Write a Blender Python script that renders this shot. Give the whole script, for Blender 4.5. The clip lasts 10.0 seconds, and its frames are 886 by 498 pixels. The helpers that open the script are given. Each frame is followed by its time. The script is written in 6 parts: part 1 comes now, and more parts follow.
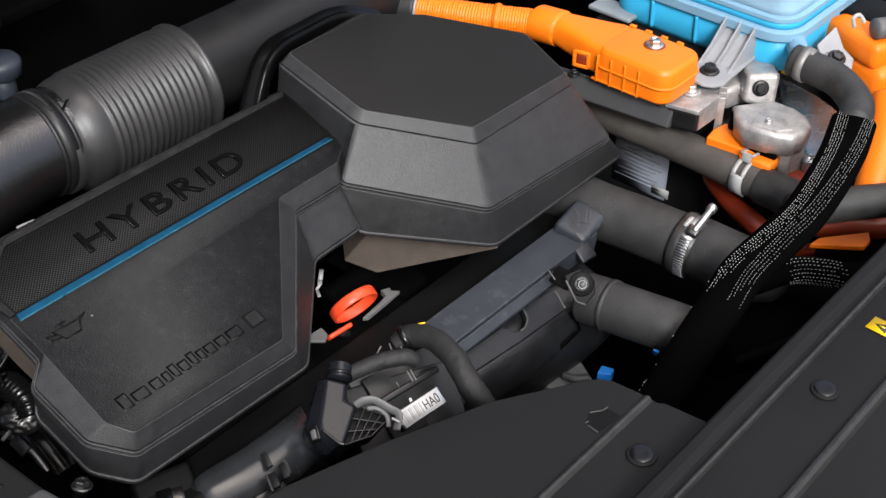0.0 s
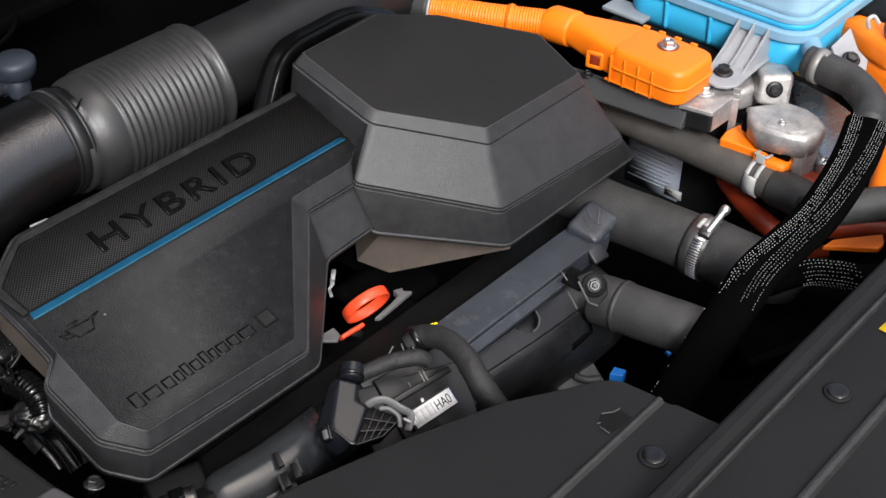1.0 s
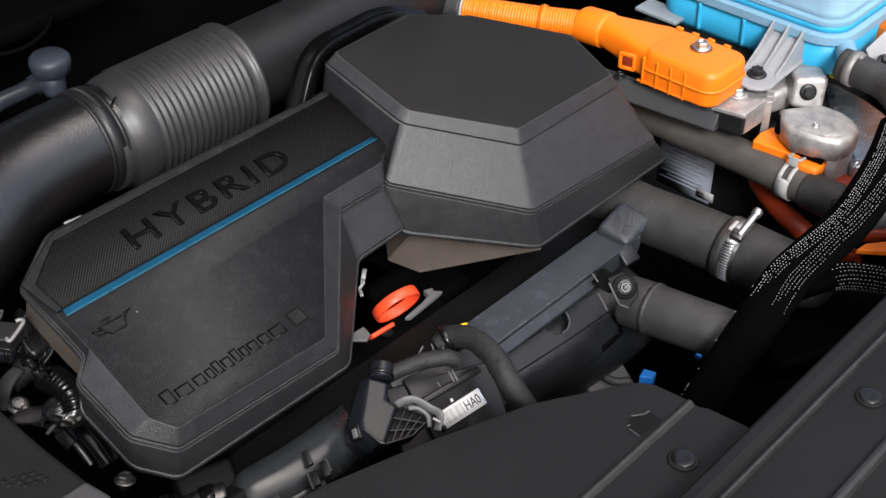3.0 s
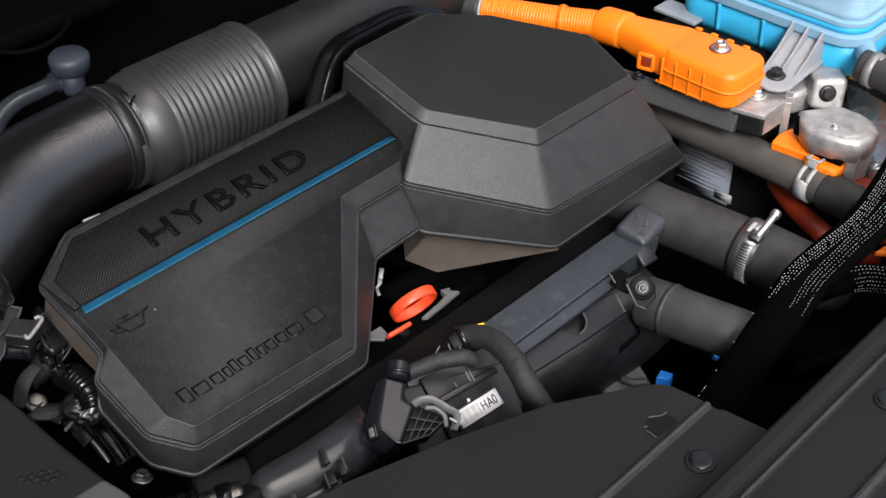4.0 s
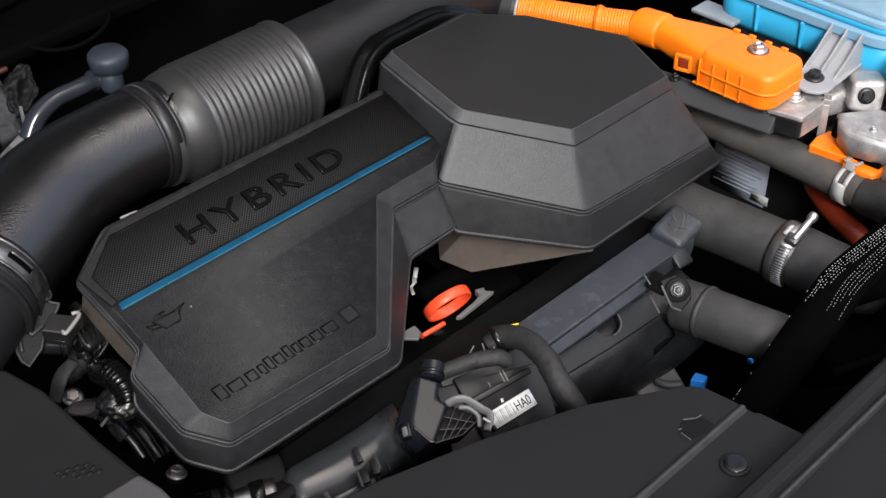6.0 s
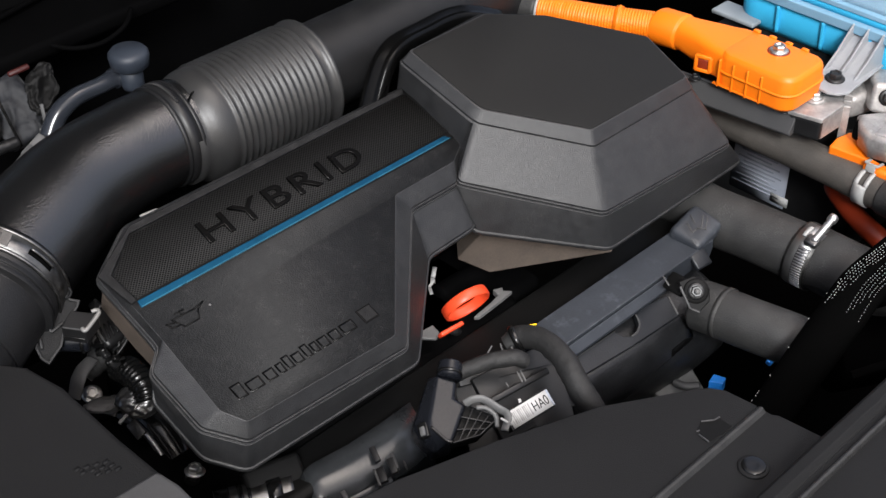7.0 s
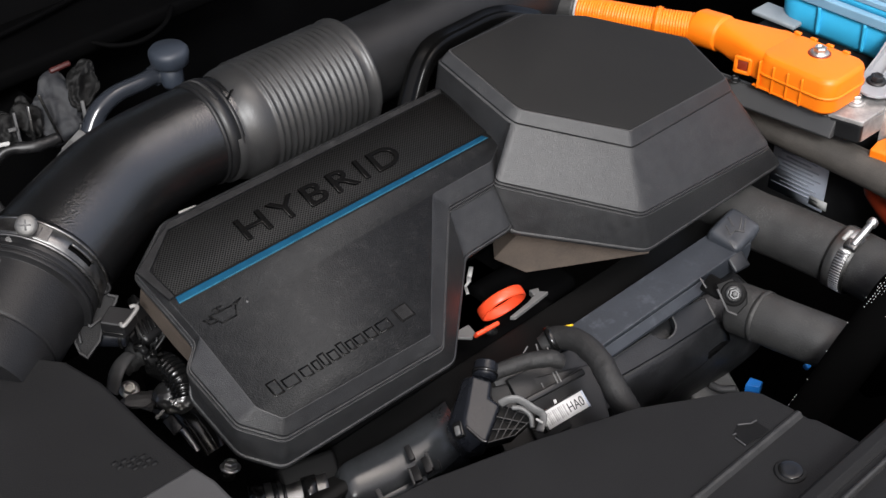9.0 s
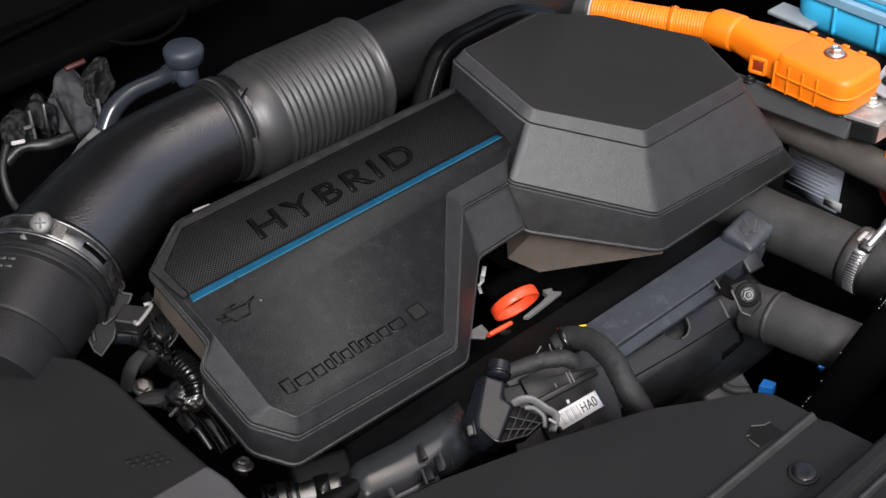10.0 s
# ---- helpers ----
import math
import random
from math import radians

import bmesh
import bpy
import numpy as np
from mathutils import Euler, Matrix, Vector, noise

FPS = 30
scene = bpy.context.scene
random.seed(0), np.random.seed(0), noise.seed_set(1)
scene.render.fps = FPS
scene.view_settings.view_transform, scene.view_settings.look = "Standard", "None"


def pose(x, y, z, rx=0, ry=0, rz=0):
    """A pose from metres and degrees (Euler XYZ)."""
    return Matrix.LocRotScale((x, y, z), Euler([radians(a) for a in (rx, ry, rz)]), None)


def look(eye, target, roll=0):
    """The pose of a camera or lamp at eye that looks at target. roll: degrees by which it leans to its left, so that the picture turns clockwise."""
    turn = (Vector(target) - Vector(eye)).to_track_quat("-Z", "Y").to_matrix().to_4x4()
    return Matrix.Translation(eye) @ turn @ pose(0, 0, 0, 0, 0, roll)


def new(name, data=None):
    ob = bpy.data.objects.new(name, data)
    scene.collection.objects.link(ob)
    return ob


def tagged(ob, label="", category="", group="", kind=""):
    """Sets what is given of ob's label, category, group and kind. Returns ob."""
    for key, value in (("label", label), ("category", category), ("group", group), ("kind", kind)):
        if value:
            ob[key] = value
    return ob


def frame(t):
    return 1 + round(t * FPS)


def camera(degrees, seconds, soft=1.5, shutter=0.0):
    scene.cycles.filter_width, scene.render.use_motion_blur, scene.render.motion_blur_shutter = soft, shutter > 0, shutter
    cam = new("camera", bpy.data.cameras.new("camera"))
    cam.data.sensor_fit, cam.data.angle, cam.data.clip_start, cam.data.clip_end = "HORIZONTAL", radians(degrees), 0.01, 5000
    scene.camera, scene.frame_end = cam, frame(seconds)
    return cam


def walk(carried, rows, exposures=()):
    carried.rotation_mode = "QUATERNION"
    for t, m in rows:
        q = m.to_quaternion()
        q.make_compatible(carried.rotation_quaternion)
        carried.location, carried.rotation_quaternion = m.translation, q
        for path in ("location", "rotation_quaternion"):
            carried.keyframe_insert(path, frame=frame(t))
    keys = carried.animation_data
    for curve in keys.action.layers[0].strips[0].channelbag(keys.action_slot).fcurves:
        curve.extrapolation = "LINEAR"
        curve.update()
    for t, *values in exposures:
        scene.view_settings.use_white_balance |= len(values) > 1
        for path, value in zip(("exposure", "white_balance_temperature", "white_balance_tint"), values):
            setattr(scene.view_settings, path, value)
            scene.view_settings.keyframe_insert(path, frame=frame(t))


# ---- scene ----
# camera: a slow pan to the left from a fixed stand in front of the car
cam = camera(36.5, 10.0, soft=1.5)
ROWS = [
    (0.0, -0.6211, -0.5983, 1.5994, 53.025, -0.826, -49.613),
    (0.5, -0.6212, -0.5988, 1.5993, 53.056, -0.751, -49.355),
    (1.0, -0.6209, -0.5987, 1.5990, 53.055, -0.667, -49.045),
    (1.5, -0.6219, -0.5982, 1.5995, 53.051, -0.610, -48.773),
    (2.0, -0.6215, -0.5981, 1.5995, 53.034, -0.511, -48.424),
    (2.5, -0.6217, -0.5983, 1.5998, 53.037, -0.412, -48.089),
    (4.0, -0.6225, -0.5965, 1.6001, 52.991, -0.189, -47.001),
    (4.5, -0.6233, -0.5964, 1.5998, 53.015, -0.097, -46.663),
    (5.0, -0.6235, -0.5959, 1.6000, 53.000, -0.000, -46.297),
    (5.5, -0.6238, -0.5958, 1.5997, 53.020, 0.120, -45.940),
    (7.0, -0.6247, -0.5946, 1.6008, 52.955, 0.399, -44.773),
    (7.5, -0.6248, -0.5948, 1.6000, 52.997, 0.501, -44.377),
    (8.0, -0.6256, -0.5937, 1.6001, 52.982, 0.593, -44.011),
    (8.5, -0.6259, -0.5943, 1.5999, 53.012, 0.698, -43.592),
    (9.0, -0.6264, -0.5935, 1.6004, 52.980, 0.793, -43.235),
    (9.5, -0.6265, -0.5933, 1.6006, 52.966, 0.861, -42.898),
    (10.0, -0.6261, -0.5930, 1.6011, 52.920, 0.921, -42.614),
]
walk(cam, [(t, pose(x, y, z, rx, ry, rz)) for t, x, y, z, rx, ry, rz in ROWS])

# ---- light: soft daylight from the front corner of the car ----
world = bpy.data.worlds.new("world")
scene.world = world
world.use_nodes = True
wn = world.node_tree
bg = wn.nodes["Background"]
sky = wn.nodes.new("ShaderNodeTexSky")
sky.sky_type = "NISHITA"
sky.sun_disc = False
sky.air_density, sky.dust_density, sky.ozone_density = 0.8, 5.0, 1.0
SUN_ELEV, SUN_AZ = 37.0, 230.0
sky.sun_elevation = radians(SUN_ELEV)
sky.sun_rotation = radians(90 - SUN_AZ)
# second sky glow added away from the sun, to brighten the duct's highlight
glow_sky = wn.nodes.new("ShaderNodeTexSky")
glow_sky.sky_type = "NISHITA"
glow_sky.sun_disc = False
glow_sky.air_density, glow_sky.dust_density, glow_sky.ozone_density = 0.6, 7.0, 1.0
glow_sky.sun_elevation, glow_sky.sun_rotation = radians(74), radians(90 - 305)
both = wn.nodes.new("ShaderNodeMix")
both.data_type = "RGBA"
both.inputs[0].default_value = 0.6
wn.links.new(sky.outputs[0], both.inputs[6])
wn.links.new(glow_sky.outputs[0], both.inputs[7])
grey = wn.nodes.new("ShaderNodeRGBToBW")
haze = wn.nodes.new("ShaderNodeMix")
haze.data_type = "RGBA"
haze.inputs[0].default_value = 0.15
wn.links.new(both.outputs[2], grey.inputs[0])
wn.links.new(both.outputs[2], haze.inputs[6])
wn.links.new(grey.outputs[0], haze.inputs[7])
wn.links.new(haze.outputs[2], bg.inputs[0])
bg.inputs[1].default_value = 0.17
sun_data = bpy.data.lights.new("sun", "SUN")
sun_data.energy = 2.5
sun_data.angle = radians(14)
sun_data.color = (0.95, 0.975, 1.0)
sun = new("sun", sun_data)
to_sun = Vector((math.cos(radians(SUN_AZ)) * math.cos(radians(SUN_ELEV)), math.sin(radians(SUN_AZ)) * math.cos(radians(SUN_ELEV)), math.sin(radians(SUN_ELEV))))
sun.matrix_world = look(to_sun * 10, (0, 0, 0))
scene.view_settings.exposure = 0.62


# ---- materials ----
def material(name, color, rough=0.5, metal=0.0, grain=0.0, grain_scale=900.0, patch=0.15, patch_scale=18.0, spec=0.5, coat=0.0, transmission=0.0, rough_var=0.08, ior=1.45):
    """A surface with fine grain in relief and slow stains in colour and gloss."""
    m = bpy.data.materials.new(name)
    m.use_nodes = True
    nt = m.node_tree
    b = nt.nodes["Principled BSDF"]
    b.inputs["Metallic"].default_value = metal
    b.inputs["Specular IOR Level"].default_value = spec
    b.inputs["Coat Weight"].default_value = coat
    b.inputs["Transmission Weight"].default_value = transmission
    b.inputs["IOR"].default_value = ior
    tc = nt.nodes.new("ShaderNodeTexCoord")
    n1 = nt.nodes.new("ShaderNodeTexNoise")
    n1.inputs["Scale"].default_value = patch_scale
    n1.inputs["Detail"].default_value = 5
    n2 = nt.nodes.new("ShaderNodeTexNoise")
    n2.inputs["Scale"].default_value = grain_scale
    n2.inputs["Detail"].default_value = 2
    for n in (n1, n2):
        nt.links.new(tc.outputs["Object"], n.inputs["Vector"])
    mix = nt.nodes.new("ShaderNodeMix")
    mix.data_type = "RGBA"
    mix.inputs[6].default_value = (*[c * (1 - patch) for c in color], 1)
    mix.inputs[7].default_value = (*[min(1, c * (1 + patch)) for c in color], 1)
    ramp = nt.nodes.new("ShaderNodeMapRange")
    ramp.inputs[1].default_value, ramp.inputs[2].default_value = 0.3, 0.7
    nt.links.new(n1.outputs["Fac"], ramp.inputs[0])
    speck = nt.nodes.new("ShaderNodeMath")
    speck.operation = "MULTIPLY_ADD"
    speck.inputs[1].default_value = 0.5
    add = nt.nodes.new("ShaderNodeMath")
    add.operation = "MULTIPLY"
    add.inputs[1].default_value = 0.5
    nt.links.new(ramp.outputs[0], add.inputs[0])
    nt.links.new(n2.outputs["Fac"], speck.inputs[0])
    nt.links.new(add.outputs[0], speck.inputs[2])
    nt.links.new(speck.outputs[0], mix.inputs[0])
    nt.links.new(mix.outputs[2], b.inputs["Base Color"])
    rr = nt.nodes.new("ShaderNodeMapRange")
    rr.inputs[3].default_value, rr.inputs[4].default_value = max(0.02, rough - rough_var), min(1, rough + rough_var)
    nt.links.new(n1.outputs["Fac"], rr.inputs[0])
    nt.links.new(rr.outputs[0], b.inputs["Roughness"])
    if grain:
        bump = nt.nodes.new("ShaderNodeBump")
        bump.inputs["Strength"].default_value = grain
        bump.inputs["Distance"].default_value = 0.0006
        nt.links.new(n2.outputs["Fac"], bump.inputs["Height"])
        nt.links.new(bump.outputs[0], b.inputs["Normal"])
    return m


def scuffed(m, color, scale=24.0, fine=1300.0):
    """Rubbed patches of pale specks over a material."""
    nt = m.node_tree
    b = nt.nodes["Principled BSDF"]
    tc = [n for n in nt.nodes if n.type == "TEX_COORD"][0]
    masks = []
    for sc, lo, hi in ((scale, 0.48, 0.70), (fine, 0.50, 0.66)):
        n = nt.nodes.new("ShaderNodeTexNoise")
        n.inputs["Scale"].default_value = sc
        n.inputs["Detail"].default_value = 4
        nt.links.new(tc.outputs["Object"], n.inputs["Vector"])
        r = nt.nodes.new("ShaderNodeMapRange")
        r.inputs[1].default_value, r.inputs[2].default_value = lo, hi
        nt.links.new(n.outputs["Fac"], r.inputs[0])
        masks.append(r)
    both = nt.nodes.new("ShaderNodeMath")
    both.operation = "MULTIPLY"
    for i, r in enumerate(masks):
        nt.links.new(r.outputs[0], both.inputs[i])
    mix = nt.nodes.new("ShaderNodeMix")
    mix.data_type = "RGBA"
    mix.inputs[7].default_value = (*color, 1)
    nt.links.new(both.outputs[0], mix.inputs[0])
    nt.links.new(b.inputs["Base Color"].links[0].from_socket, mix.inputs[6])
    nt.links.new(mix.outputs[2], b.inputs["Base Color"])
    return m


def mesh_weave(name, color, pitch, rough, strength, turn=45, gloss=None):
    """Dark plastic or cloth with a small regular dimple pattern."""
    m = material(name, color, rough, grain=0)
    nt = m.node_tree
    tc = [n for n in nt.nodes if n.type == "TEX_COORD"][0]
    mp = nt.nodes.new("ShaderNodeMapping")
    mp.inputs["Rotation"].default_value = (0, 0, radians(turn))
    v = nt.nodes.new("ShaderNodeTexVoronoi")
    v.voronoi_dimensions = "2D"
    v.inputs["Scale"].default_value = 1 / pitch
    v.inputs["Randomness"].default_value = 0.0
    bump = nt.nodes.new("ShaderNodeBump")
    bump.inputs["Strength"].default_value = strength
    bump.inputs["Distance"].default_value = 0.0012
    nt.links.new(tc.outputs["Object"], mp.inputs[0])
    nt.links.new(mp.outputs[0], v.inputs["Vector"])
    nt.links.new(v.outputs["Distance"], bump.inputs["Height"])
    hole = nt.nodes.new("ShaderNodeMapRange")
    hole.inputs[1].default_value, hole.inputs[2].default_value = 0.30, 0.44
    hole.inputs[3].default_value, hole.inputs[4].default_value = 0.25, 1.6
    nt.links.new(v.outputs["Distance"], hole.inputs[0])
    tint = nt.nodes.new("ShaderNodeVectorMath")
    tint.operation = "SCALE"
    base = nt.nodes["Principled BSDF"].inputs["Base Color"].links[0].from_socket
    nt.links.new(base, tint.inputs[0])
    nt.links.new(hole.outputs[0], tint.inputs["Scale"])
    nt.links.new(tint.outputs[0], nt.nodes["Principled BSDF"].inputs["Base Color"])
    nt.links.new(bump.outputs[0], nt.nodes["Principled BSDF"].inputs["Normal"])
    if gloss:
        dull = nt.nodes.new("ShaderNodeMapRange")
        dull.inputs[1].default_value, dull.inputs[2].default_value = 0.30, 0.50
        dull.inputs[3].default_value, dull.inputs[4].default_value = gloss
        nt.links.new(v.outputs["Distance"], dull.inputs[0])
        nt.links.new(dull.outputs[0], nt.nodes["Principled BSDF"].inputs["Specular IOR Level"])
    return m


COVER = material("grained_black_plastic", (0.0072, 0.0074, 0.0079), 0.54, grain=1.0, grain_scale=850, patch=0.6, patch_scale=190, spec=0.25)
scuffed(COVER, (0.030, 0.0298, 0.0295), 70.0, 1000.0)
# cover plastic lightened in colour where bevels and walls catch the light
COVER_EDGE = material("lightened_satin_moulding", (0.0178, 0.0182, 0.0192), 0.40, grain=0.6, grain_scale=1300, patch=0.45, patch_scale=110, spec=0.58)
scuffed(COVER_EDGE, (0.040, 0.0395, 0.039), 45.0, 900.0)
for m_cov, k_cov in ((COVER, 0.0005), (COVER_EDGE, 0.0006)):
    m_cov.node_tree.nodes["Bump"].inputs["Distance"].default_value = k_cov
# dome top darkened in colour, as it mirrors the dark bonnet
COVER_TOP = material("smooth_black_plastic", (0.0105, 0.0104, 0.0102), 0.62, grain=0.4, grain_scale=1500, patch=0.2, patch_scale=12, spec=0.16)

PANEL_MESH = mesh_weave("dimpled_black_panel", (0.0135, 0.0134, 0.0133), 0.0020, 0.5, 0.45, gloss=(0.01, 0.09))
GLOSS = material("gloss_black_plastic", (0.005, 0.005, 0.005), 0.22, grain=0.05, patch=0.3)
PLASTIC = material("black_plastic", (0.008, 0.008, 0.0085), 0.42, grain=0.15, grain_scale=700, patch=0.3, patch_scale=35)
PANEL = material("matt_black_panel", (0.0094, 0.0095, 0.0099), 0.68, grain=0.55, grain_scale=1000, patch=0.3, patch_scale=14, spec=0.17)
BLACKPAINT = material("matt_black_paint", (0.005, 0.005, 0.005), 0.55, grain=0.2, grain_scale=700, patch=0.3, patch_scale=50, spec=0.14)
RUBBER = material("black_rubber", (0.0255, 0.0254, 0.0250), 0.56, grain=0.45, grain_scale=650, patch=0.5, patch_scale=45)
scuffed(RUBBER, (0.060, 0.060, 0.059), 40.0, 700.0)
DUCT = material("pebbled_black_duct", (0.0062, 0.0063, 0.0066), 0.17, grain=0.8, grain_scale=750, patch=0.3, patch_scale=40, rough_var=0.04, spec=1.0, ior=1.55)
DUCT.node_tree.nodes["Bump"].inputs["Distance"].default_value = 0.0005
HOUSING = material("matt_grey_black_housing", (0.0095, 0.0096, 0.0102), 0.44, grain=0.45, grain_scale=900, patch=0.4, patch_scale=40, spec=0.3)
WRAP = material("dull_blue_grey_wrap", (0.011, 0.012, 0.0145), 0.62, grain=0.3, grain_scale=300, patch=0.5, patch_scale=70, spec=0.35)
BELLOWS = material("grey_black_bellows", (0.021, 0.021, 0.0212), 0.40, grain=0.3, patch=0.3, patch_scale=40, spec=0.68)
RAIL = material("blue_black_plastic", (0.0265, 0.0305, 0.0372), 0.45, grain=0.2, grain_scale=600, patch=0.35, patch_scale=40)
scuffed(RAIL, (0.060, 0.067, 0.078), 26.0, 120.0)
ORANGE = material("orange_plastic", (0.82, 0.175, 0.004), 0.45, grain=0.06, patch=0.08)
# orange darkened in the colour itself, for parts that lie in shade
ORANGE_SHADED = material("shaded_orange", (0.20, 0.022, 0.006), 0.45, grain=0.05, patch=0.15)
RED = material("red_orange_plastic", (0.74, 0.065, 0.02), 0.4, grain=0.03, patch=0.08)
ALU = material("cast_aluminium", (0.37, 0.355, 0.345), 0.46, metal=0.5, grain=0.4, grain_scale=320, patch=0.5, patch_scale=75, rough_var=0.14)
ALU_SMOOTH = material("polished_aluminium", (0.40, 0.41, 0.42), 0.26, metal=0.9, grain=0.1, grain_scale=300, patch=0.25, patch_scale=50)
STEEL = material("bright_steel", (0.52, 0.515, 0.51), 0.42, metal=1.0, grain=0.1, patch=0.2, patch_scale=60)
ZINC = material("zinc_plated_steel", (0.50, 0.495, 0.48), 0.42, metal=1.0, grain=0.1, patch=0.25, patch_scale=80)
DARKSTEEL = material("dark_steel", (0.016, 0.016, 0.0165), 0.36, metal=0.2, grain=0.1, patch=0.3, patch_scale=80)
CLIP = material("pale_grey_clip", (0.34, 0.338, 0.33), 0.5, grain=0.1, patch=0.15)
GREY = material("grey_plastic", (0.10, 0.10, 0.099), 0.5, grain=0.1, patch=0.25, patch_scale=50)
FOAM = material("brown_foam", (0.062, 0.048, 0.038), 0.85, grain=0.6, grain_scale=500, patch=0.3, patch_scale=60)
BLUE_STRIPE = material("blue_metallic_trim", (0.007, 0.072, 0.145), 0.34, metal=0.85, grain=0.15, grain_scale=900, patch=0.25, patch_scale=90)
FLANGE = material("dark_grey_flange", (0.0085, 0.0086, 0.0090), 0.5, grain=0.5, patch=0.5, patch_scale=90, spec=0.12)
GUARD = material("blue_grey_guard", (0.026, 0.029, 0.033), 0.34, grain=0.35, grain_scale=400, patch=0.75, patch_scale=45, rough_var=0.15)
scuffed(GUARD, (0.075, 0.080, 0.088), 30.0, 260.0)
TRAY = material("pale_blue_grey_tray", (0.22, 0.25, 0.27), 0.45, patch=0.2, patch_scale=50)
COOLANT = material("blue_coolant_tank", (0.035, 0.37, 0.62), 0.42, spec=0.3, patch=0.16, patch_scale=14)
TANK_CLEAR = material("milky_clear_plastic", (0.37, 0.38, 0.40), 0.4, patch=0.15, patch_scale=60, transmission=0.3)
TANK_SEAM = material("milky_cyan_seam", (0.18, 0.33, 0.45), 0.5, spec=0.25, patch=0.12, patch_scale=30)
TANK_BLUE = material("milky_blue_plastic", (0.22, 0.36, 0.47), 0.45, spec=0.3, patch=0.25, patch_scale=18)
LETTER = material("gloss_black_letter", (0.0022, 0.0022, 0.0022), 0.20, patch=0.1, spec=0.14, rough_var=0.03)
WHITE = material("white_paper", (0.58, 0.58, 0.575), 0.6, patch=0.08)
LABEL_GREY = material("grey_paper", (0.36, 0.39, 0.46), 0.55, patch=0.1)
INK = material("dark_ink", (0.02, 0.02, 0.02), 0.6)
INK_BLUE = material("grey_ink", (0.22, 0.24, 0.28), 0.6)
YELLOW = material("yellow_sticker", (0.86, 0.56, 0.01), 0.45, patch=0.06)
BLUE_CONN = material("blue_plastic", (0.02, 0.21, 0.68), 0.35, patch=0.08)
RED_DARK = material("dull_red_plastic", (0.030, 0.0025, 0.002), 0.5)
CAP_BLUE = material("slate_blue_plastic", (0.024, 0.030, 0.041), 0.5, grain=0.15, patch=0.25, patch_scale=50)
TUBE_BLUE = material("slate_grey_tube", (0.020, 0.023, 0.029), 0.18, grain=0.05, patch=0.25)
BRAID = material("black_braid", (0.0015, 0.0015, 0.0015), 0.85, grain=0.5, grain_scale=900, patch=0.3)
CLIPGREY = material("mid_grey_plastic", (0.105, 0.105, 0.104), 0.5, grain=0.1, patch=0.2)
PAD = material("grey_rubber_pad", (0.045, 0.045, 0.046), 0.55, grain=0.2, patch=0.2)
CLAMP = material("dull_clamp_steel", (0.17, 0.168, 0.165), 0.40, metal=1.0, grain=0.2, patch=0.55, patch_scale=130, rough_var=0.18)
BRAID.node_tree.nodes["Principled BSDF"].inputs["Specular IOR Level"].default_value = 0.01
THREAD = material("reflective_thread", (0.48, 0.48, 0.465), 0.5, patch=0.35, patch_scale=500)
CASTBLACK = material("black_cast_metal", (0.010, 0.0105, 0.0115), 0.36, grain=0.5, grain_scale=350, patch=0.6, patch_scale=50, rough_var=0.15)
scuffed(CASTBLACK, (0.028, 0.029, 0.032), 35.0, 420.0)
TAPE = material("cloth_tape", (0.0115, 0.0114, 0.0114), 0.66, grain=0.7, grain_scale=420, patch=0.4, patch_scale=60)
# near-black that carries the deep shade of the bay in its colour
BAY = material("shade_black", (0.0013, 0.0013, 0.0014), 0.8, patch=0.3, spec=0.03)
SATIN = material("satin_black_plastic", (0.0075, 0.0084, 0.0110), 0.28, grain=0.08, grain_scale=800, patch=0.3, patch_scale=60, spec=0.32)
GROUND = material("asphalt", (0.05, 0.05, 0.05), 0.85, grain=0.5, grain_scale=200, patch=0.25, patch_scale=2)
BODY = material("silver_grey_paint", (0.30, 0.31, 0.32), 0.3, coat=0.5, patch=0.03)


# ---- building helpers ----
def thing(name, label, category, m=None, group="", kind=""):
    ob = new(name)
    ob.empty_display_size = 0.02
    if m is not None:
        ob.matrix_world = m
    return tagged(ob, label, category, group, kind)


def part(name, bm, mat, parent=None, label="", bevel=0.0, smooth=True, segs=2, m=None):
    me = bpy.data.meshes.new(name)
    bmesh.ops.recalc_face_normals(bm, faces=bm.faces)
    for f in bm.faces:
        f.smooth = smooth
    bm.to_mesh(me)
    bm.free()
    me.materials.append(mat)
    ob = new(name, me)
    if parent is not None:
        ob.parent = parent
    if m is not None:
        ob.matrix_basis = m
    if bevel:
        mod = ob.modifiers.new("bevel", "BEVEL")
        mod.width, mod.segments, mod.limit_method, mod.angle_limit = bevel, segs, "ANGLE", radians(28)
        mod.harden_normals = True
    if label:
        ob["label"] = label
    return ob


def loft(rings, cap0=True, cap1=True, closed=True):
    bm = bmesh.new()
    vs = [[bm.verts.new(p) for p in r] for r in rings]
    n = len(rings[0])
    for a, b in zip(vs, vs[1:]):
        for i in range(n if closed else n - 1):
            j = (i + 1) % n
            bm.faces.new((a[i], a[j], b[j], b[i]))
    if cap0:
        bm.faces.new(vs[0][::-1])
    if cap1:
        bm.faces.new(vs[-1])
    return bm


def prism(outline, z0, z1):
    return loft([[(x, y, z0) for x, y in outline], [(x, y, z1) for x, y in outline]])


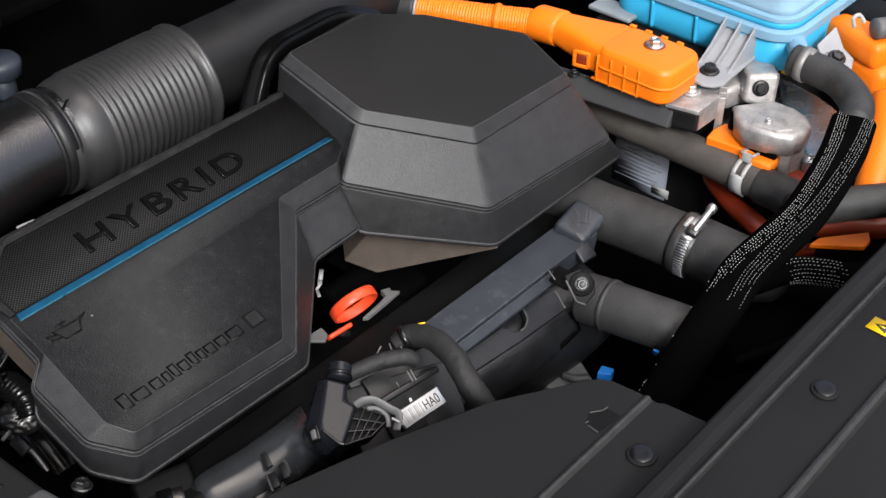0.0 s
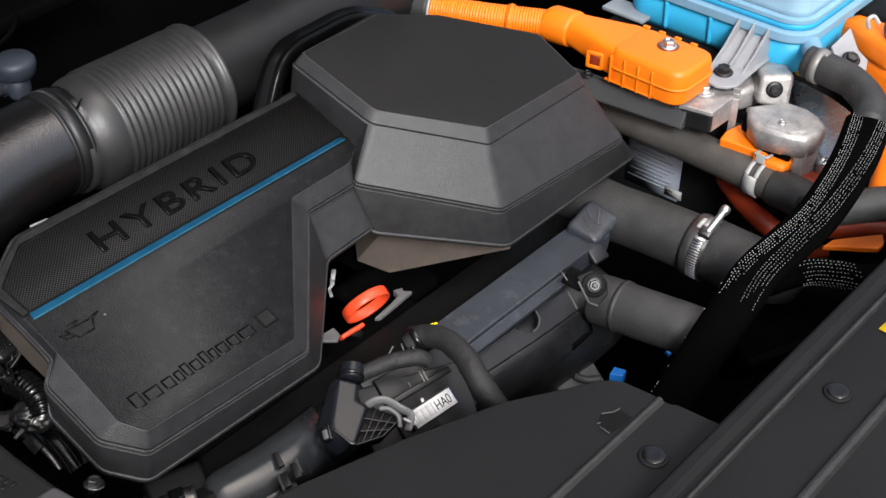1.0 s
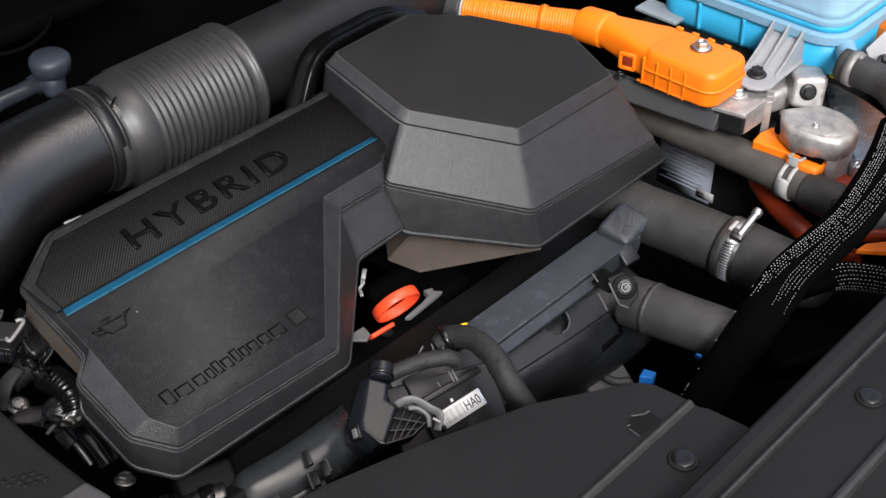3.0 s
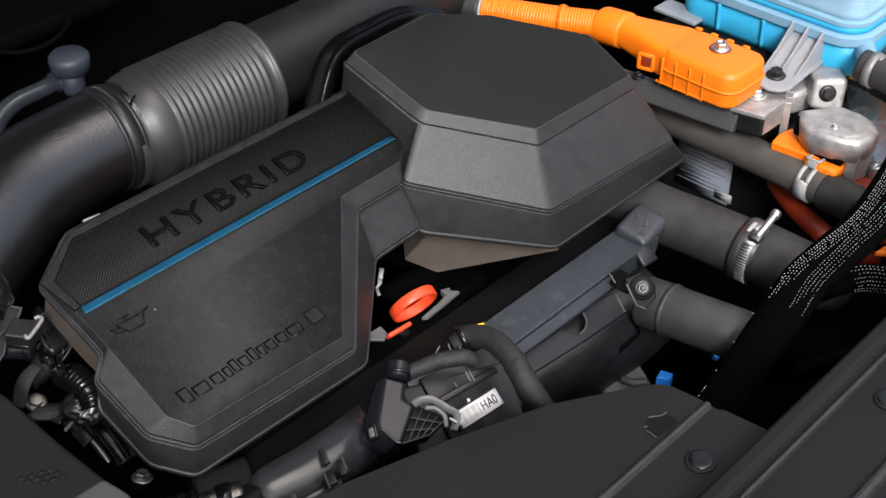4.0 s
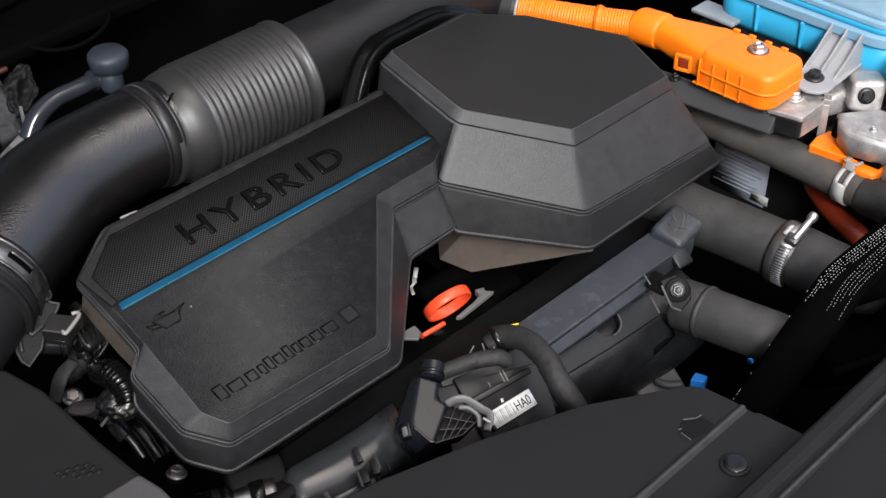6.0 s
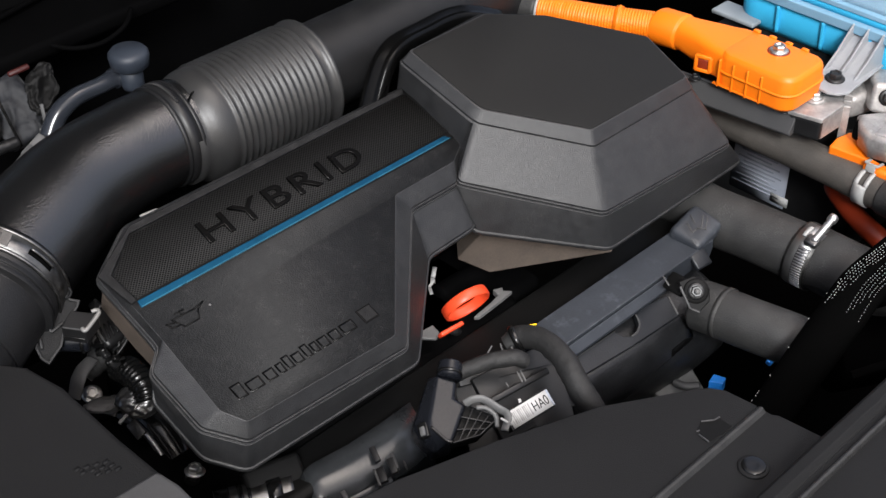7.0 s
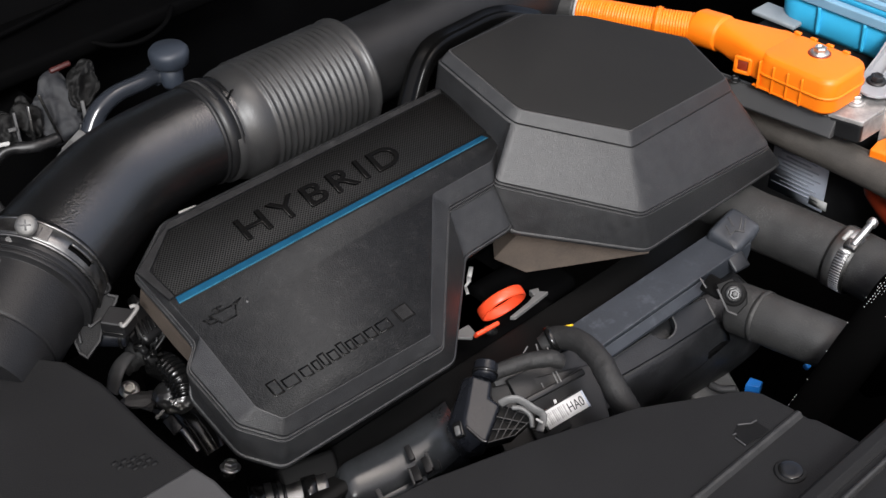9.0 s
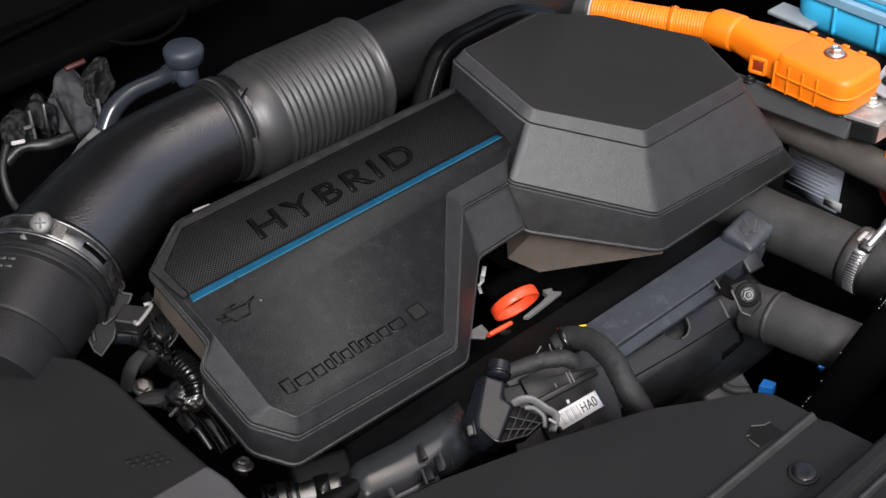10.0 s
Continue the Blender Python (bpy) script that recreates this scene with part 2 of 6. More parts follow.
def box(sx, sy, sz, c=(0, 0, 0), bevel=0.0, segs=2, m=None, taper=1.0):
    bm = bmesh.new()
    x, y, z = sx / 2, sy / 2, sz / 2
    lo = [(-x, -y), (x, -y), (x, y), (-x, y)]
    a = [bm.verts.new((c[0] + p, c[1] + q, c[2] - z)) for p, q in lo]
    b = [bm.verts.new((c[0] + p * taper, c[1] + q * taper, c[2] + z)) for p, q in lo]
    bm.faces.new(a[::-1]), bm.faces.new(b)
    for i in range(4):
        bm.faces.new((a[i], a[(i + 1) % 4], b[(i + 1) % 4], b[i]))
    if bevel:
        bmesh.ops.bevel(bm, geom=bm.edges[:], offset=bevel, segments=segs, affect="EDGES", profile=0.5)
    if m is not None:
        bm.transform(m)
    return bm


def join(*bms):
    out = bmesh.new()
    for b in bms:
        me = bpy.data.meshes.new("tmp")
        b.to_mesh(me)
        b.free()
        out.from_mesh(me)
        bpy.data.meshes.remove(me)
    return out


def catmull(pts, per=8):
    p = [Vector(q) for q in pts]
    p = [p[0] * 2 - p[1]] + p + [p[-1] * 2 - p[-2]]
    out = []
    for i in range(1, len(p) - 2):
        a, b, c, d = p[i - 1:i + 3]
        for k in range(per):
            t = k / per
            out.append(0.5 * ((2 * b) + (c - a) * t + (2 * a - 5 * b + 4 * c - d) * t * t + (3 * b - a - 3 * c + d) * t ** 3))
    out.append(p[-2])
    return out


def frames(path, side=None):
    """Place, side and up vectors along a path, with little twist."""
    res, ref = [], Vector(side) if side else None
    for i, q in enumerate(path):
        t = (path[min(i + 1, len(path) - 1)] - path[max(i - 1, 0)]).normalized()
        if ref is None:
            ref = t.orthogonal()
        ref = (ref - t * ref.dot(t)).normalized()
        res.append((q, ref.copy(), t.cross(ref), t))
    return res


def tube(pts, r, segs=20, per=8, side=None, flat=1.0, cap=True, profile=None, smooth_path=True, wrinkle=0.0, freq=180.0):
    """A hose along pts. r: radius, or one for each point. flat: thickness over width. profile(s): factor by metres along."""
    path = catmull(pts, per) if smooth_path else [Vector(p) for p in pts]
    n = len(path)
    rs = [r] * n if not isinstance(r, (list, tuple)) else [np.interp(i / (n - 1) * (len(r) - 1), range(len(r)), r) for i in range(n)]
    s, rings, last = 0.0, [], None
    for (q, a, b, t), rad in zip(frames(path, side), rs):
        s += (q - last).length if last is not None else 0
        last = q
        k = profile(s) if profile else 1.0
        ring = [q + (a * math.cos(w) + b * math.sin(w) * flat) * rad * k for w in (2 * math.pi * i / segs for i in range(segs))]
        if wrinkle:
            ring = [p + (p - q) * wrinkle * (noise.noise(p * freq) + 0.5 * noise.noise(p * freq * 2.7)) for p in ring]
        rings.append(ring)
    return loft(rings, cap, cap)


def lathe(profile, segs=24, m=None):
    """Turned body from (radius, height) pairs, about local z."""
    rings = [[(max(r, 1e-5) * math.cos(2 * math.pi * i / segs), max(r, 1e-5) * math.sin(2 * math.pi * i / segs), h) for i in range(segs)] for r, h in profile]
    bm = loft(rings)
    if m is not None:
        bm.transform(m)
    return bm


def along(p, d, roll=0.0):
    """Pose with its z along d, at p."""
    return Matrix.Translation(p) @ Vector(d).to_track_quat("Z", "Y").to_matrix().to_4x4() @ Matrix.Rotation(roll, 4, "Z")


def facing(p, d, x):
    """Pose with its z along d and its x towards x, at p."""
    z = Vector(d).normalized()
    a = Vector(x)
    a = (a - z * a.dot(z)).normalized()
    m = Matrix((a, z.cross(a), z)).transposed().to_4x4()
    m.translation = p
    return m


def ring_band(r, width, thick, segs=40, a0=0.0, a1=2 * math.pi):
    """A flat band bent round local z."""
    full = abs(a1 - a0 - 2 * math.pi) < 1e-6
    n = segs if full else segs + 1
    rings = []
    for i in range(n):
        w = a0 + (a1 - a0) * i / segs
        c, s = math.cos(w), math.sin(w)
        rings.append([(c * q, s * q, h) for q, h in ((r, -width / 2), (r + thick, -width / 2), (r + thick, width / 2), (r, width / 2))])
    if full:
        rings.append(rings[0])
    bm = loft(rings, not full, not full)
    if full:
        bmesh.ops.remove_doubles(bm, verts=bm.verts[:], dist=1e-6)
    return bm


def bolt(p, d=(0, 0, 1), size=0.006, mat=None, washer=None, label="hexagon flange bolt", name="bolt", roll=0.3):
    """A flange bolt: washer, hexagon head with a dished top."""
    mat, washer = mat or DARKSTEEL, washer or mat or DARKSTEEL
    b = thing(name, label, "bolt", along(p, d, roll))
    part("washer", lathe([(size * 1.45, 0), (size * 1.5, size * 0.12), (size * 1.35, size * 0.3), (size * 1.0, size * 0.36)], 28), washer, b)
    part("head", loft([[(size * k * math.cos(i * math.pi / 3), size * k * math.sin(i * math.pi / 3), h) for i in range(6)] for k, h in ((1, size * 0.3), (1, size * 0.95), (0.86, size * 1.1), (0.6, size * 1.1), (0.5, size * 0.95))]), mat, b, smooth=False)
    return b


def push_clip(p, d=(0, 0, 1), r=0.011):
    """A push-in trim fastener: skirt and domed head with a slot."""
    f = thing("trim_clip", "black plastic push clip with a dished head", "fastener", along(p, d), group="panel clips")
    part("skirt", lathe([(r * 0.98, 0), (r, r * 0.08), (r * 0.92, r * 0.17), (r * 0.80, r * 0.19)], 32), PANEL, f)
    part("head", lathe([(r * 0.78, r * 0.08), (r * 0.78, r * 0.22), (r * 0.70, r * 0.28), (r * 0.3, r * 0.22), (0, r * 0.22)], 32), GLOSS, f)
    return f


def word(text, size, depth, mat, parent, m, name="lettering", label="", shear=0.0, spacing=1.0, fit=None, weight=0.0, bevel=0.0):
    """Raised letters as one mesh."""
    cu = bpy.data.curves.new("tmp", "FONT")
    cu.body, cu.size, cu.extrude, cu.shear, cu.space_character, cu.offset = text, size, depth / 2, shear, spacing, weight
    cu.bevel_depth, cu.bevel_resolution = bevel, 1
    ob = new("tmp", cu)
    bpy.context.view_layer.update()
    me = bpy.data.meshes.new_from_object(ob.evaluated_get(bpy.context.evaluated_depsgraph_get()))
    bpy.data.objects.remove(ob)
    bpy.data.curves.remove(cu)
    me.name = name
    if fit:
        xs, ys = [v.co.x for v in me.vertices], [v.co.y for v in me.vertices]
        me.transform(Matrix.Diagonal((fit[0] / (max(xs) - min(xs)), fit[1] / (max(ys) - min(ys)), 1, 1)) @ Matrix.Translation((-min(xs), -min(ys), 0)))
    me.materials.clear()
    me.materials.append(mat)
    o = new(name, me)
    o.parent, o.matrix_basis = parent, m
    if label:
        o["label"] = label
    return o


def plank(p1, p2, width, thick, up=(-0.5, -0.5, 0.7), bevel=0.0015, segs=2, taper=1.0):
    """A bar from p1 to p2 whose broad face looks along up."""
    a, b = Vector(p1), Vector(p2)
    d = (b - a).normalized()
    n = Vector(up)
    n = (n - d * n.dot(d)).normalized()
    s = n.cross(d)
    m = Matrix((d, s, n)).transposed().to_4x4()
    m.translation = (a + b) / 2
    return box((b - a).length, width, thick, bevel=bevel, segs=segs, m=m, taper=taper)


def crumple(radius, shape, freq, amp, seed):
    """A creased lump, for foil, tape and wrap."""
    bm = bmesh.new()
    bmesh.ops.create_icosphere(bm, subdivisions=4, radius=radius)
    off = Vector((seed * 3.1, seed * 1.7, seed * 2.3))
    for v in bm.verts:
        n = v.co.copy()
        v.co *= 1 + amp * (1 - 2 * abs(noise.noise(n * freq + off))) + amp * 0.5 * (1 - 2 * abs(noise.noise(n * freq * 2.6 + off)))
        v.co = Vector((v.co.x * shape[0], v.co.y * shape[1], v.co.z * shape[2]))
    return bm
def crumpled_sheet(c, n, up, w, h, amp, freq, seed, res=30, thick=0.003):
    """A creased sheet of cloth or foil, w by h, facing n."""
    n, u = Vector(n).normalized(), Vector(up)
    u = (u - n * u.dot(n)).normalized()
    r, off = u.cross(n), Vector((seed * 2.3, seed * 1.1, seed * 3.7))
    bm, lay = bmesh.new(), []
    for back in (0, 1):
        grid = []
        for i in range(res + 1):
            row = []
            for j in range(res + 1):
                a, b = i / res - 0.5, j / res - 0.5
                q = r * (a * w) + u * (b * h)
                edge = (1 + 0.35 * noise.noise(q * 55 + off)) * (1.05 - 1.6 * (a ** 4 + b ** 4) - 2.5 * a * a * b * b * 4)
                lift = amp * ((1 - 2 * abs(noise.noise(q * freq + off))) + 0.5 * (1 - 2 * abs(noise.noise(q * freq * 2.3 + off))) + 0.25 * noise.noise(q * freq * 6 + off))
                row.append(bm.verts.new(Vector(c) + q * edge + n * (lift - 3.0 * (a * a + b * b) * amp - back * thick)))
            grid.append(row)
        lay.append(grid)
    f, g = lay
    for i in range(res):
        for j in range(res):
            bm.faces.new((f[i][j], f[i + 1][j], f[i + 1][j + 1], f[i][j + 1]))
            bm.faces.new((g[i][j], g[i][j + 1], g[i + 1][j + 1], g[i + 1][j]))
    for k in range(res):
        for a, b, c2, d in ((f[k][0], f[k + 1][0], g[k + 1][0], g[k][0]), (f[k][res], f[k + 1][res], g[k + 1][res], g[k][res]), (f[0][k], f[0][k + 1], g[0][k + 1], g[0][k]), (f[res][k], f[res][k + 1], g[res][k + 1], g[res][k])):
            bm.faces.new((a, b, c2, d))
    return bm


# ---- setting: ground, engine bay, open bonnet ----
part("ground", box(60, 60, 0.2, (0, 0, -0.1)), GROUND)["kind"] = "structure"
tagged(bpy.data.objects["ground"], "grey asphalt ground under the car", "ground", kind="structure")
tagged(part("bay_floor", box(1.7, 1.25, 0.03, (0.05, 0.05, 0.45)), BAY), "black undertray closing the engine bay below", "floor", kind="structure")
tagged(part("wall_rear", box(1.7, 0.04, 0.62, (0.05, 0.70, 0.75)), BAY), "black bulkhead at the back of the engine bay", "wall", kind="structure")
tagged(part("wall_front", box(1.7, 0.04, 0.38, (0.05, -0.50, 0.65)), BAY), "black radiator support wall of the engine bay", "wall", kind="structure")
tagged(part("wall_left", box(0.04, 1.2, 0.5, (-0.78, 0.08, 0.70)), BAY), "black inner wing wall of the engine bay", "wall", kind="structure")
tagged(part("wall_right", box(0.04, 1.2, 0.5, (0.88, 0.08, 0.70)), BAY), "black inner wing wall of the engine bay", "wall", kind="structure")

bonnet = thing("bonnet", "open grey car bonnet with a dark inner lining", "bonnet", pose(0.05, 0.74, 1.06, -60, 0, 0))
part("outer_skin", loft([[(-0.80, -0.02, 0.03), (0.80, -0.02, 0.03), (0.72, -1.05, 0.05), (-0.72, -1.05, 0.05)], [(-0.80, -0.02, 0.045), (0.80, -0.02, 0.045), (0.72, -1.05, 0.06), (-0.72, -1.05, 0.06)]]), BODY, bonnet, bevel=0.004)
part("lining", loft([[(-0.74, -0.06, 0.0), (0.74, -0.06, 0.0), (0.66, -1.0, 0.02), (-0.66, -1.0, 0.02)], [(-0.78, -0.03, 0.026), (0.78, -0.03, 0.026), (0.70, -1.03, 0.046), (-0.70, -1.03, 0.046)]]), PANEL, bonnet, "matt black felt lining", bevel=0.006)

# ---- engine cover: plateau with the lettered band, and the eight-sided dome ----
COVER_M = pose(-0.235, 0.136, 0.950, 20, 0, 0)
cover = thing("engine_cover", "black grained plastic engine cover with eight-sided dome and blue trim line", "engine cover", COVER_M)


def ring3(pts, h):
    """Corners at height h, or at their own where a third number is given."""
    return [(p[0], p[1], p[2] if len(p) > 2 else h) for p in pts]


def pulled(pts, c, k, dh):
    return [(c[0] + (p[0] - c[0]) * k, c[1] + (p[1] - c[1]) * k, p[2] + dh) for p in pts]


def outset(pts, d, dh=0.0):
    """The outline moved out by d, mitred at its corners."""
    n, out = len(pts), []
    area = sum(pts[i][0] * pts[(i + 1) % n][1] - pts[(i + 1) % n][0] * pts[i][1] for i in range(n))
    sgn = 1 if area > 0 else -1
    for i in range(n):
        a, b, c = (Vector(pts[k % n][:2]) for k in (i - 1, i, i + 1))
        e, f = (b - a).normalized(), (c - b).normalized()
        na, nb = Vector((e.y, -e.x)) * sgn, Vector((f.y, -f.x)) * sgn
        m = (na + nb).normalized()
        q = b + m * d / max(0.4, m.dot(na))
        out.append((q.x, q.y, pts[i][2] + dh))
    return out


def fillet(pts, r, n=3):
    """Each corner turned into a short arc."""
    out, m = [], len(pts)
    for i in range(m):
        a, b, c = (Vector(pts[k % m]) for k in (i - 1, i, i + 1))
        p, q = b + (a - b).normalized() * min(r, 0.4 * (a - b).length), b + (c - b).normalized() * min(r, 0.4 * (c - b).length)
        for k in range(n + 1):
            t = k / n
            out.append(tuple(p * (1 - t) ** 2 + b * 2 * t * (1 - t) + q * t * t))
    return out


TOP = ring3([(-0.0034, -0.0385), (-0.0052, -0.1100), (0.006, -0.1290), (0.150, -0.134), (0.248, -0.025), (0.320, -0.024), (0.36, 0.0), (0.36, 0.067), (0.040, 0.066), (-0.0050, 0.0385), (-0.0035, -0.0103), (-0.0032, -0.0345)], 0.0)
LINE = ring3([(-0.0205, -0.0495), (-0.0190, -0.1085), (0.003, -0.1370), (0.159, -0.142), (0.259, -0.037), (0.3155, -0.037), (0.36, 0.0), (0.36, 0.075, -0.008), (0.041, 0.074, -0.008), (-0.0068, 0.0405, -0.006), (-0.0053, -0.0106, -0.006), (-0.0050, -0.0365, -0.006)], -0.012)
FOOT = ring3([(-0.0219, -0.0570), (-0.0203, -0.1178), (0.0005, -0.1450), (0.175, -0.148), (0.257, -0.072), (0.3165, -0.070), (0.36, 0.0), (0.36, 0.078, -0.02), (0.041, 0.077, -0.02), (-0.0075, 0.0415, -0.013), (-0.0062, -0.0100, -0.013), (-0.0062, -0.0368, -0.013)], -0.045)
TOP, LINE, FOOT = fillet(TOP, 0.003), fillet(LINE, 0.004), fillet(FOOT, 0.006)
part("left_shell", loft([outset(FOOT, -0.004, -0.0015), outset(FOOT, 0.0016, -0.0015), outset(FOOT, 0.0022, 0.0008), outset(FOOT, 0.0016, 0.0026), outset(FOOT, 0.0002, 0.0030), outset(FOOT, -0.0002, 0.0048), outset(LINE, 0.0030, -0.0058), outset(LINE, 0.0026, -0.0048), outset(LINE, 0.0010, -0.0052), outset(LINE, 0.0010, -0.0038), outset(LINE, 0.0016, -0.0030), outset(LINE, 0.0012, -0.0020), outset(LINE, 0.0, -0.0022), outset(LINE, 0.0, -0.0006), LINE, TOP]), COVER_EDGE, cover, "grained black plastic shell", bevel=0.0006)
part("plateau", prism([p[:2] for p in outset(TOP, -0.0004)], -0.0006, 0.0003), COVER, cover, "coarse grained flat top")

HTOP = ring3([(0.3475, 0.0790), (0.3545, -0.0030), (0.357, -0.011), (0.430, -0.082), (0.5665, -0.0845), (0.5690, -0.0825), (0.575, -0.025), (0.502, 0.048), (0.448, 0.0800)], 0.035)
HBEV = ring3([(0.3405, 0.0800), (0.3480, -0.0060), (0.350, -0.015), (0.426, -0.093), (0.5705, -0.0937), (0.5735, -0.0915), (0.583, -0.022), (0.506, 0.055), (0.452, 0.0885)], 0.026)
HLINE = ring3([(0.338, 0.074), (0.3360, -0.0120), (0.316, -0.038), (0.410, -0.138), (0.5875, -0.1472), (0.5915, -0.1440), (0.610, -0.02), (0.512, 0.065), (0.453, 0.100)], -0.010)
HFOOT = ring3([(0.338, 0.076), (0.3330, -0.0200), (0.317, -0.070), (0.415, -0.1565), (0.6190, -0.1565), (0.6225, -0.1530), (0.635, -0.02), (0.52, 0.070), (0.456, 0.103)], -0.050)
HMID = (0.47, -0.01)
HTOP, HBEV, HLINE, HFOOT = fillet(HTOP, 0.003), fillet(HBEV, 0.004), fillet(HLINE, 0.006), fillet(HFOOT, 0.008)
part("dome_shell", loft([outset(HFOOT, -0.004, -0.0015), outset(HFOOT, 0.0016, -0.0015), outset(HFOOT, 0.0022, 0.0008), outset(HFOOT, 0.0016, 0.0026), outset(HFOOT, 0.0002, 0.0030), outset(HFOOT, -0.0002, 0.0048), outset(HLINE, 0.0030, -0.0058), outset(HLINE, 0.0026, -0.0048), outset(HLINE, 0.0010, -0.0052), outset(HLINE, 0.0010, -0.0038), outset(HLINE, 0.0016, -0.0030), outset(HLINE, 0.0012, -0.0020), outset(HLINE, 0.0, -0.0022), outset(HLINE, 0.0, -0.0006), HLINE, outset(HBEV, 0.0016, -0.0030), outset(HBEV, -0.0002, -0.0018), outset(HBEV, -0.0002, -0.0010), HBEV, HTOP]), COVER_EDGE, cover, "grained black plastic dome", bevel=0.0006)
part("dome_top", loft([pulled(HTOP, HMID, 0.985, -0.001), pulled(HTOP, HMID, 0.985, 0.0006), pulled(HTOP, HMID, 0.975, 0.001)]), COVER_TOP, cover, "smooth top face, darkened as it mirrors the bonnet", bevel=0.0004)
part("band_panel", prism([(0.003, 0.004), (0.0005, 0.032), (0.033, 0.0575), (0.336, 0.0605), (0.340, 0.004)], -0.001, 0.0008), PANEL_MESH, cover, "dimpled black band")
part("band_frame", prism([(-0.004, 0.002), (-0.0105, 0.0375), (0.038, 0.0655), (0.338, 0.0672), (0.334, 0.0612), (0.0335, 0.0590), (-0.0012, 0.0325), (0.0015, 0.003)], -0.001, 0.0026), COVER, cover, bevel=0.0009)
part("trim_line", prism([(0.0003, -0.0045), (0.0013, 0.0028), (0.3325, 0.0032), (0.3365, -0.0025)], -0.001, 0.0016), BLUE_STRIPE, cover, "blue metallic trim strip", bevel=0.0007)
# highlight on the trim's lower edge, painted as a paler blue strip
TRIM_HIGHLIGHT = material("blue_trim_highlight", (0.030, 0.150, 0.230), 0.3, metal=0.6, patch=0.3, patch_scale=120)
part("trim_highlight", prism([(0.0006, -0.0045), (0.0009, -0.0034), (0.3330, -0.0014), (0.3360, -0.0024)], 0.0010, 0.0021), TRIM_HIGHLIGHT, cover, "painted highlight along the lower edge of the blue trim", bevel=0.0003)
part("trim_bed", prism([(-0.0015, -0.0056), (0.0005, 0.0046), (0.337, 0.0050), (0.341, -0.0036)], -0.001, 0.0010), COVER_TOP, cover)
word("HYBRID", 0.03, 0.0022, LETTER, cover, pose(0.0818, 0.0172, 0.0014), "lettering", "raised gloss black capital letters", fit=(0.169, 0.0215), spacing=1.2, weight=-0.0001, bevel=0.0004)
# the maker's line: plain raised bars of letter size, and a square badge
x = 0.0118
# black bars: shadow of the embossing is put into their colour
for n_mark, wd in enumerate((9, 13, 9, 6, 6, 8, 6, 6, 8.5, 9, 13)):
    w, y0 = wd * 0.00130 * 0.80, -0.1115
    st, h = 0.0013, 0.0135 if n_mark == 0 else 0.0122 if n_mark in (4, 6) else 0.0098
    out, inn = [(x, y0), (x + w, y0), (x + w, y0 + h), (x, y0 + h)], [(x + st, y0 + st), (x + w - st, y0 + st), (x + w - st, y0 + h - st), (x + st, y0 + h - st)]
    part("mark", loft([[(*p, -0.0005) for p in out], [(*p, 0.0008) for p in out], [(*p, 0.0008) for p in inn], [(*p, -0.0005) for p in inn]], False, False), LETTER, cover)
    x += wd * 0.00130
x += 0.004
part("badge", prism([(x, -0.1125), (x + 0.015, -0.1125), (x + 0.015, -0.0985), (x, -0.0985)], -0.0005, 0.0009), LETTER, cover, "small dark square badge", bevel=0.0006)
part("badge_field", prism([(x + 0.0018, -0.1110), (x + 0.0132, -0.1110), (x + 0.0132, -0.1000), (x + 0.0018, -0.1000)], -0.0005, 0.0012), COVER, cover, smooth=False)
# oil can sign, raised outline
OIL = [(0.013, -0.026), (0.018, -0.036), (0.031, -0.036), (0.036, -0.028), (0.043, -0.0245)]
# lines darker than the cover, so the relief's shade is in the colour
for a, b in list(zip(OIL, OIL[1:])) + [((0.043, -0.0245), (0.033, -0.0265)), ((0.033, -0.0265), (0.013, -0.026)), ((0.013, -0.029), (0.007, -0.027)), ((0.007, -0.027), (0.009, -0.032)), ((0.009, -0.032), (0.016, -0.033)), ((0.022, -0.026), (0.022, -0.0225)), ((0.018, -0.0225), (0.026, -0.0225))]:
    d = Vector((b[0] - a[0], b[1] - a[1], 0))
    part("sign_line", box(d.length + 0.001, 0.0012, 0.0013, m=Matrix.Translation(((a[0] + b[0]) / 2, (a[1] + b[1]) / 2, 0.0003)) @ Matrix.Rotation(math.atan2(d.y, d.x), 4, "Z")), BLACKPAINT, cover)
part("sign_drop", lathe([(0.0012, 0), (0.001, 0.0008), (0, 0.001)], 10, pose(0.046, -0.030, 0)), GREY, cover)
# foam lining that shows under the edges
foam = part("dome_foam", loft([[(0.100, 0.125, 0.817), (0.109, 0.090, 0.815), (0.219, 0.030, 0.812), (0.32, 0.12, 0.82), (0.16, 0.19, 0.82)], [(0.126, 0.117, 0.838), (0.132, 0.11, 0.836), (0.219, 0.033, 0.826), (0.32, 0.12, 0.87), (0.17, 0.19, 0.87)]]), FOAM, cover, "brown foam lining", bevel=0.002)
foam.matrix_parent_inverse = COVER_M.inverted()
part("edge_foam", prism([(-0.004, 0.040), (-0.0045, -0.010), (-0.003, -0.036), (0.06, -0.036), (0.06, 0.04)], -0.048, -0.012), FOAM, cover, "brown foam lining", bevel=0.002)

# ---- front panels over the radiator ----
# lighter than the panel: wear and the ridges' highlights are both in the colour
RIB = material("lightened_rubbed_panel", (0.018, 0.018, 0.018), 0.5, grain=0.8, grain_scale=700, patch=0.5, patch_scale=120)
front = thing("radiator_cover", "matt black moulded panel over the radiator with pressed ridges", "panel")


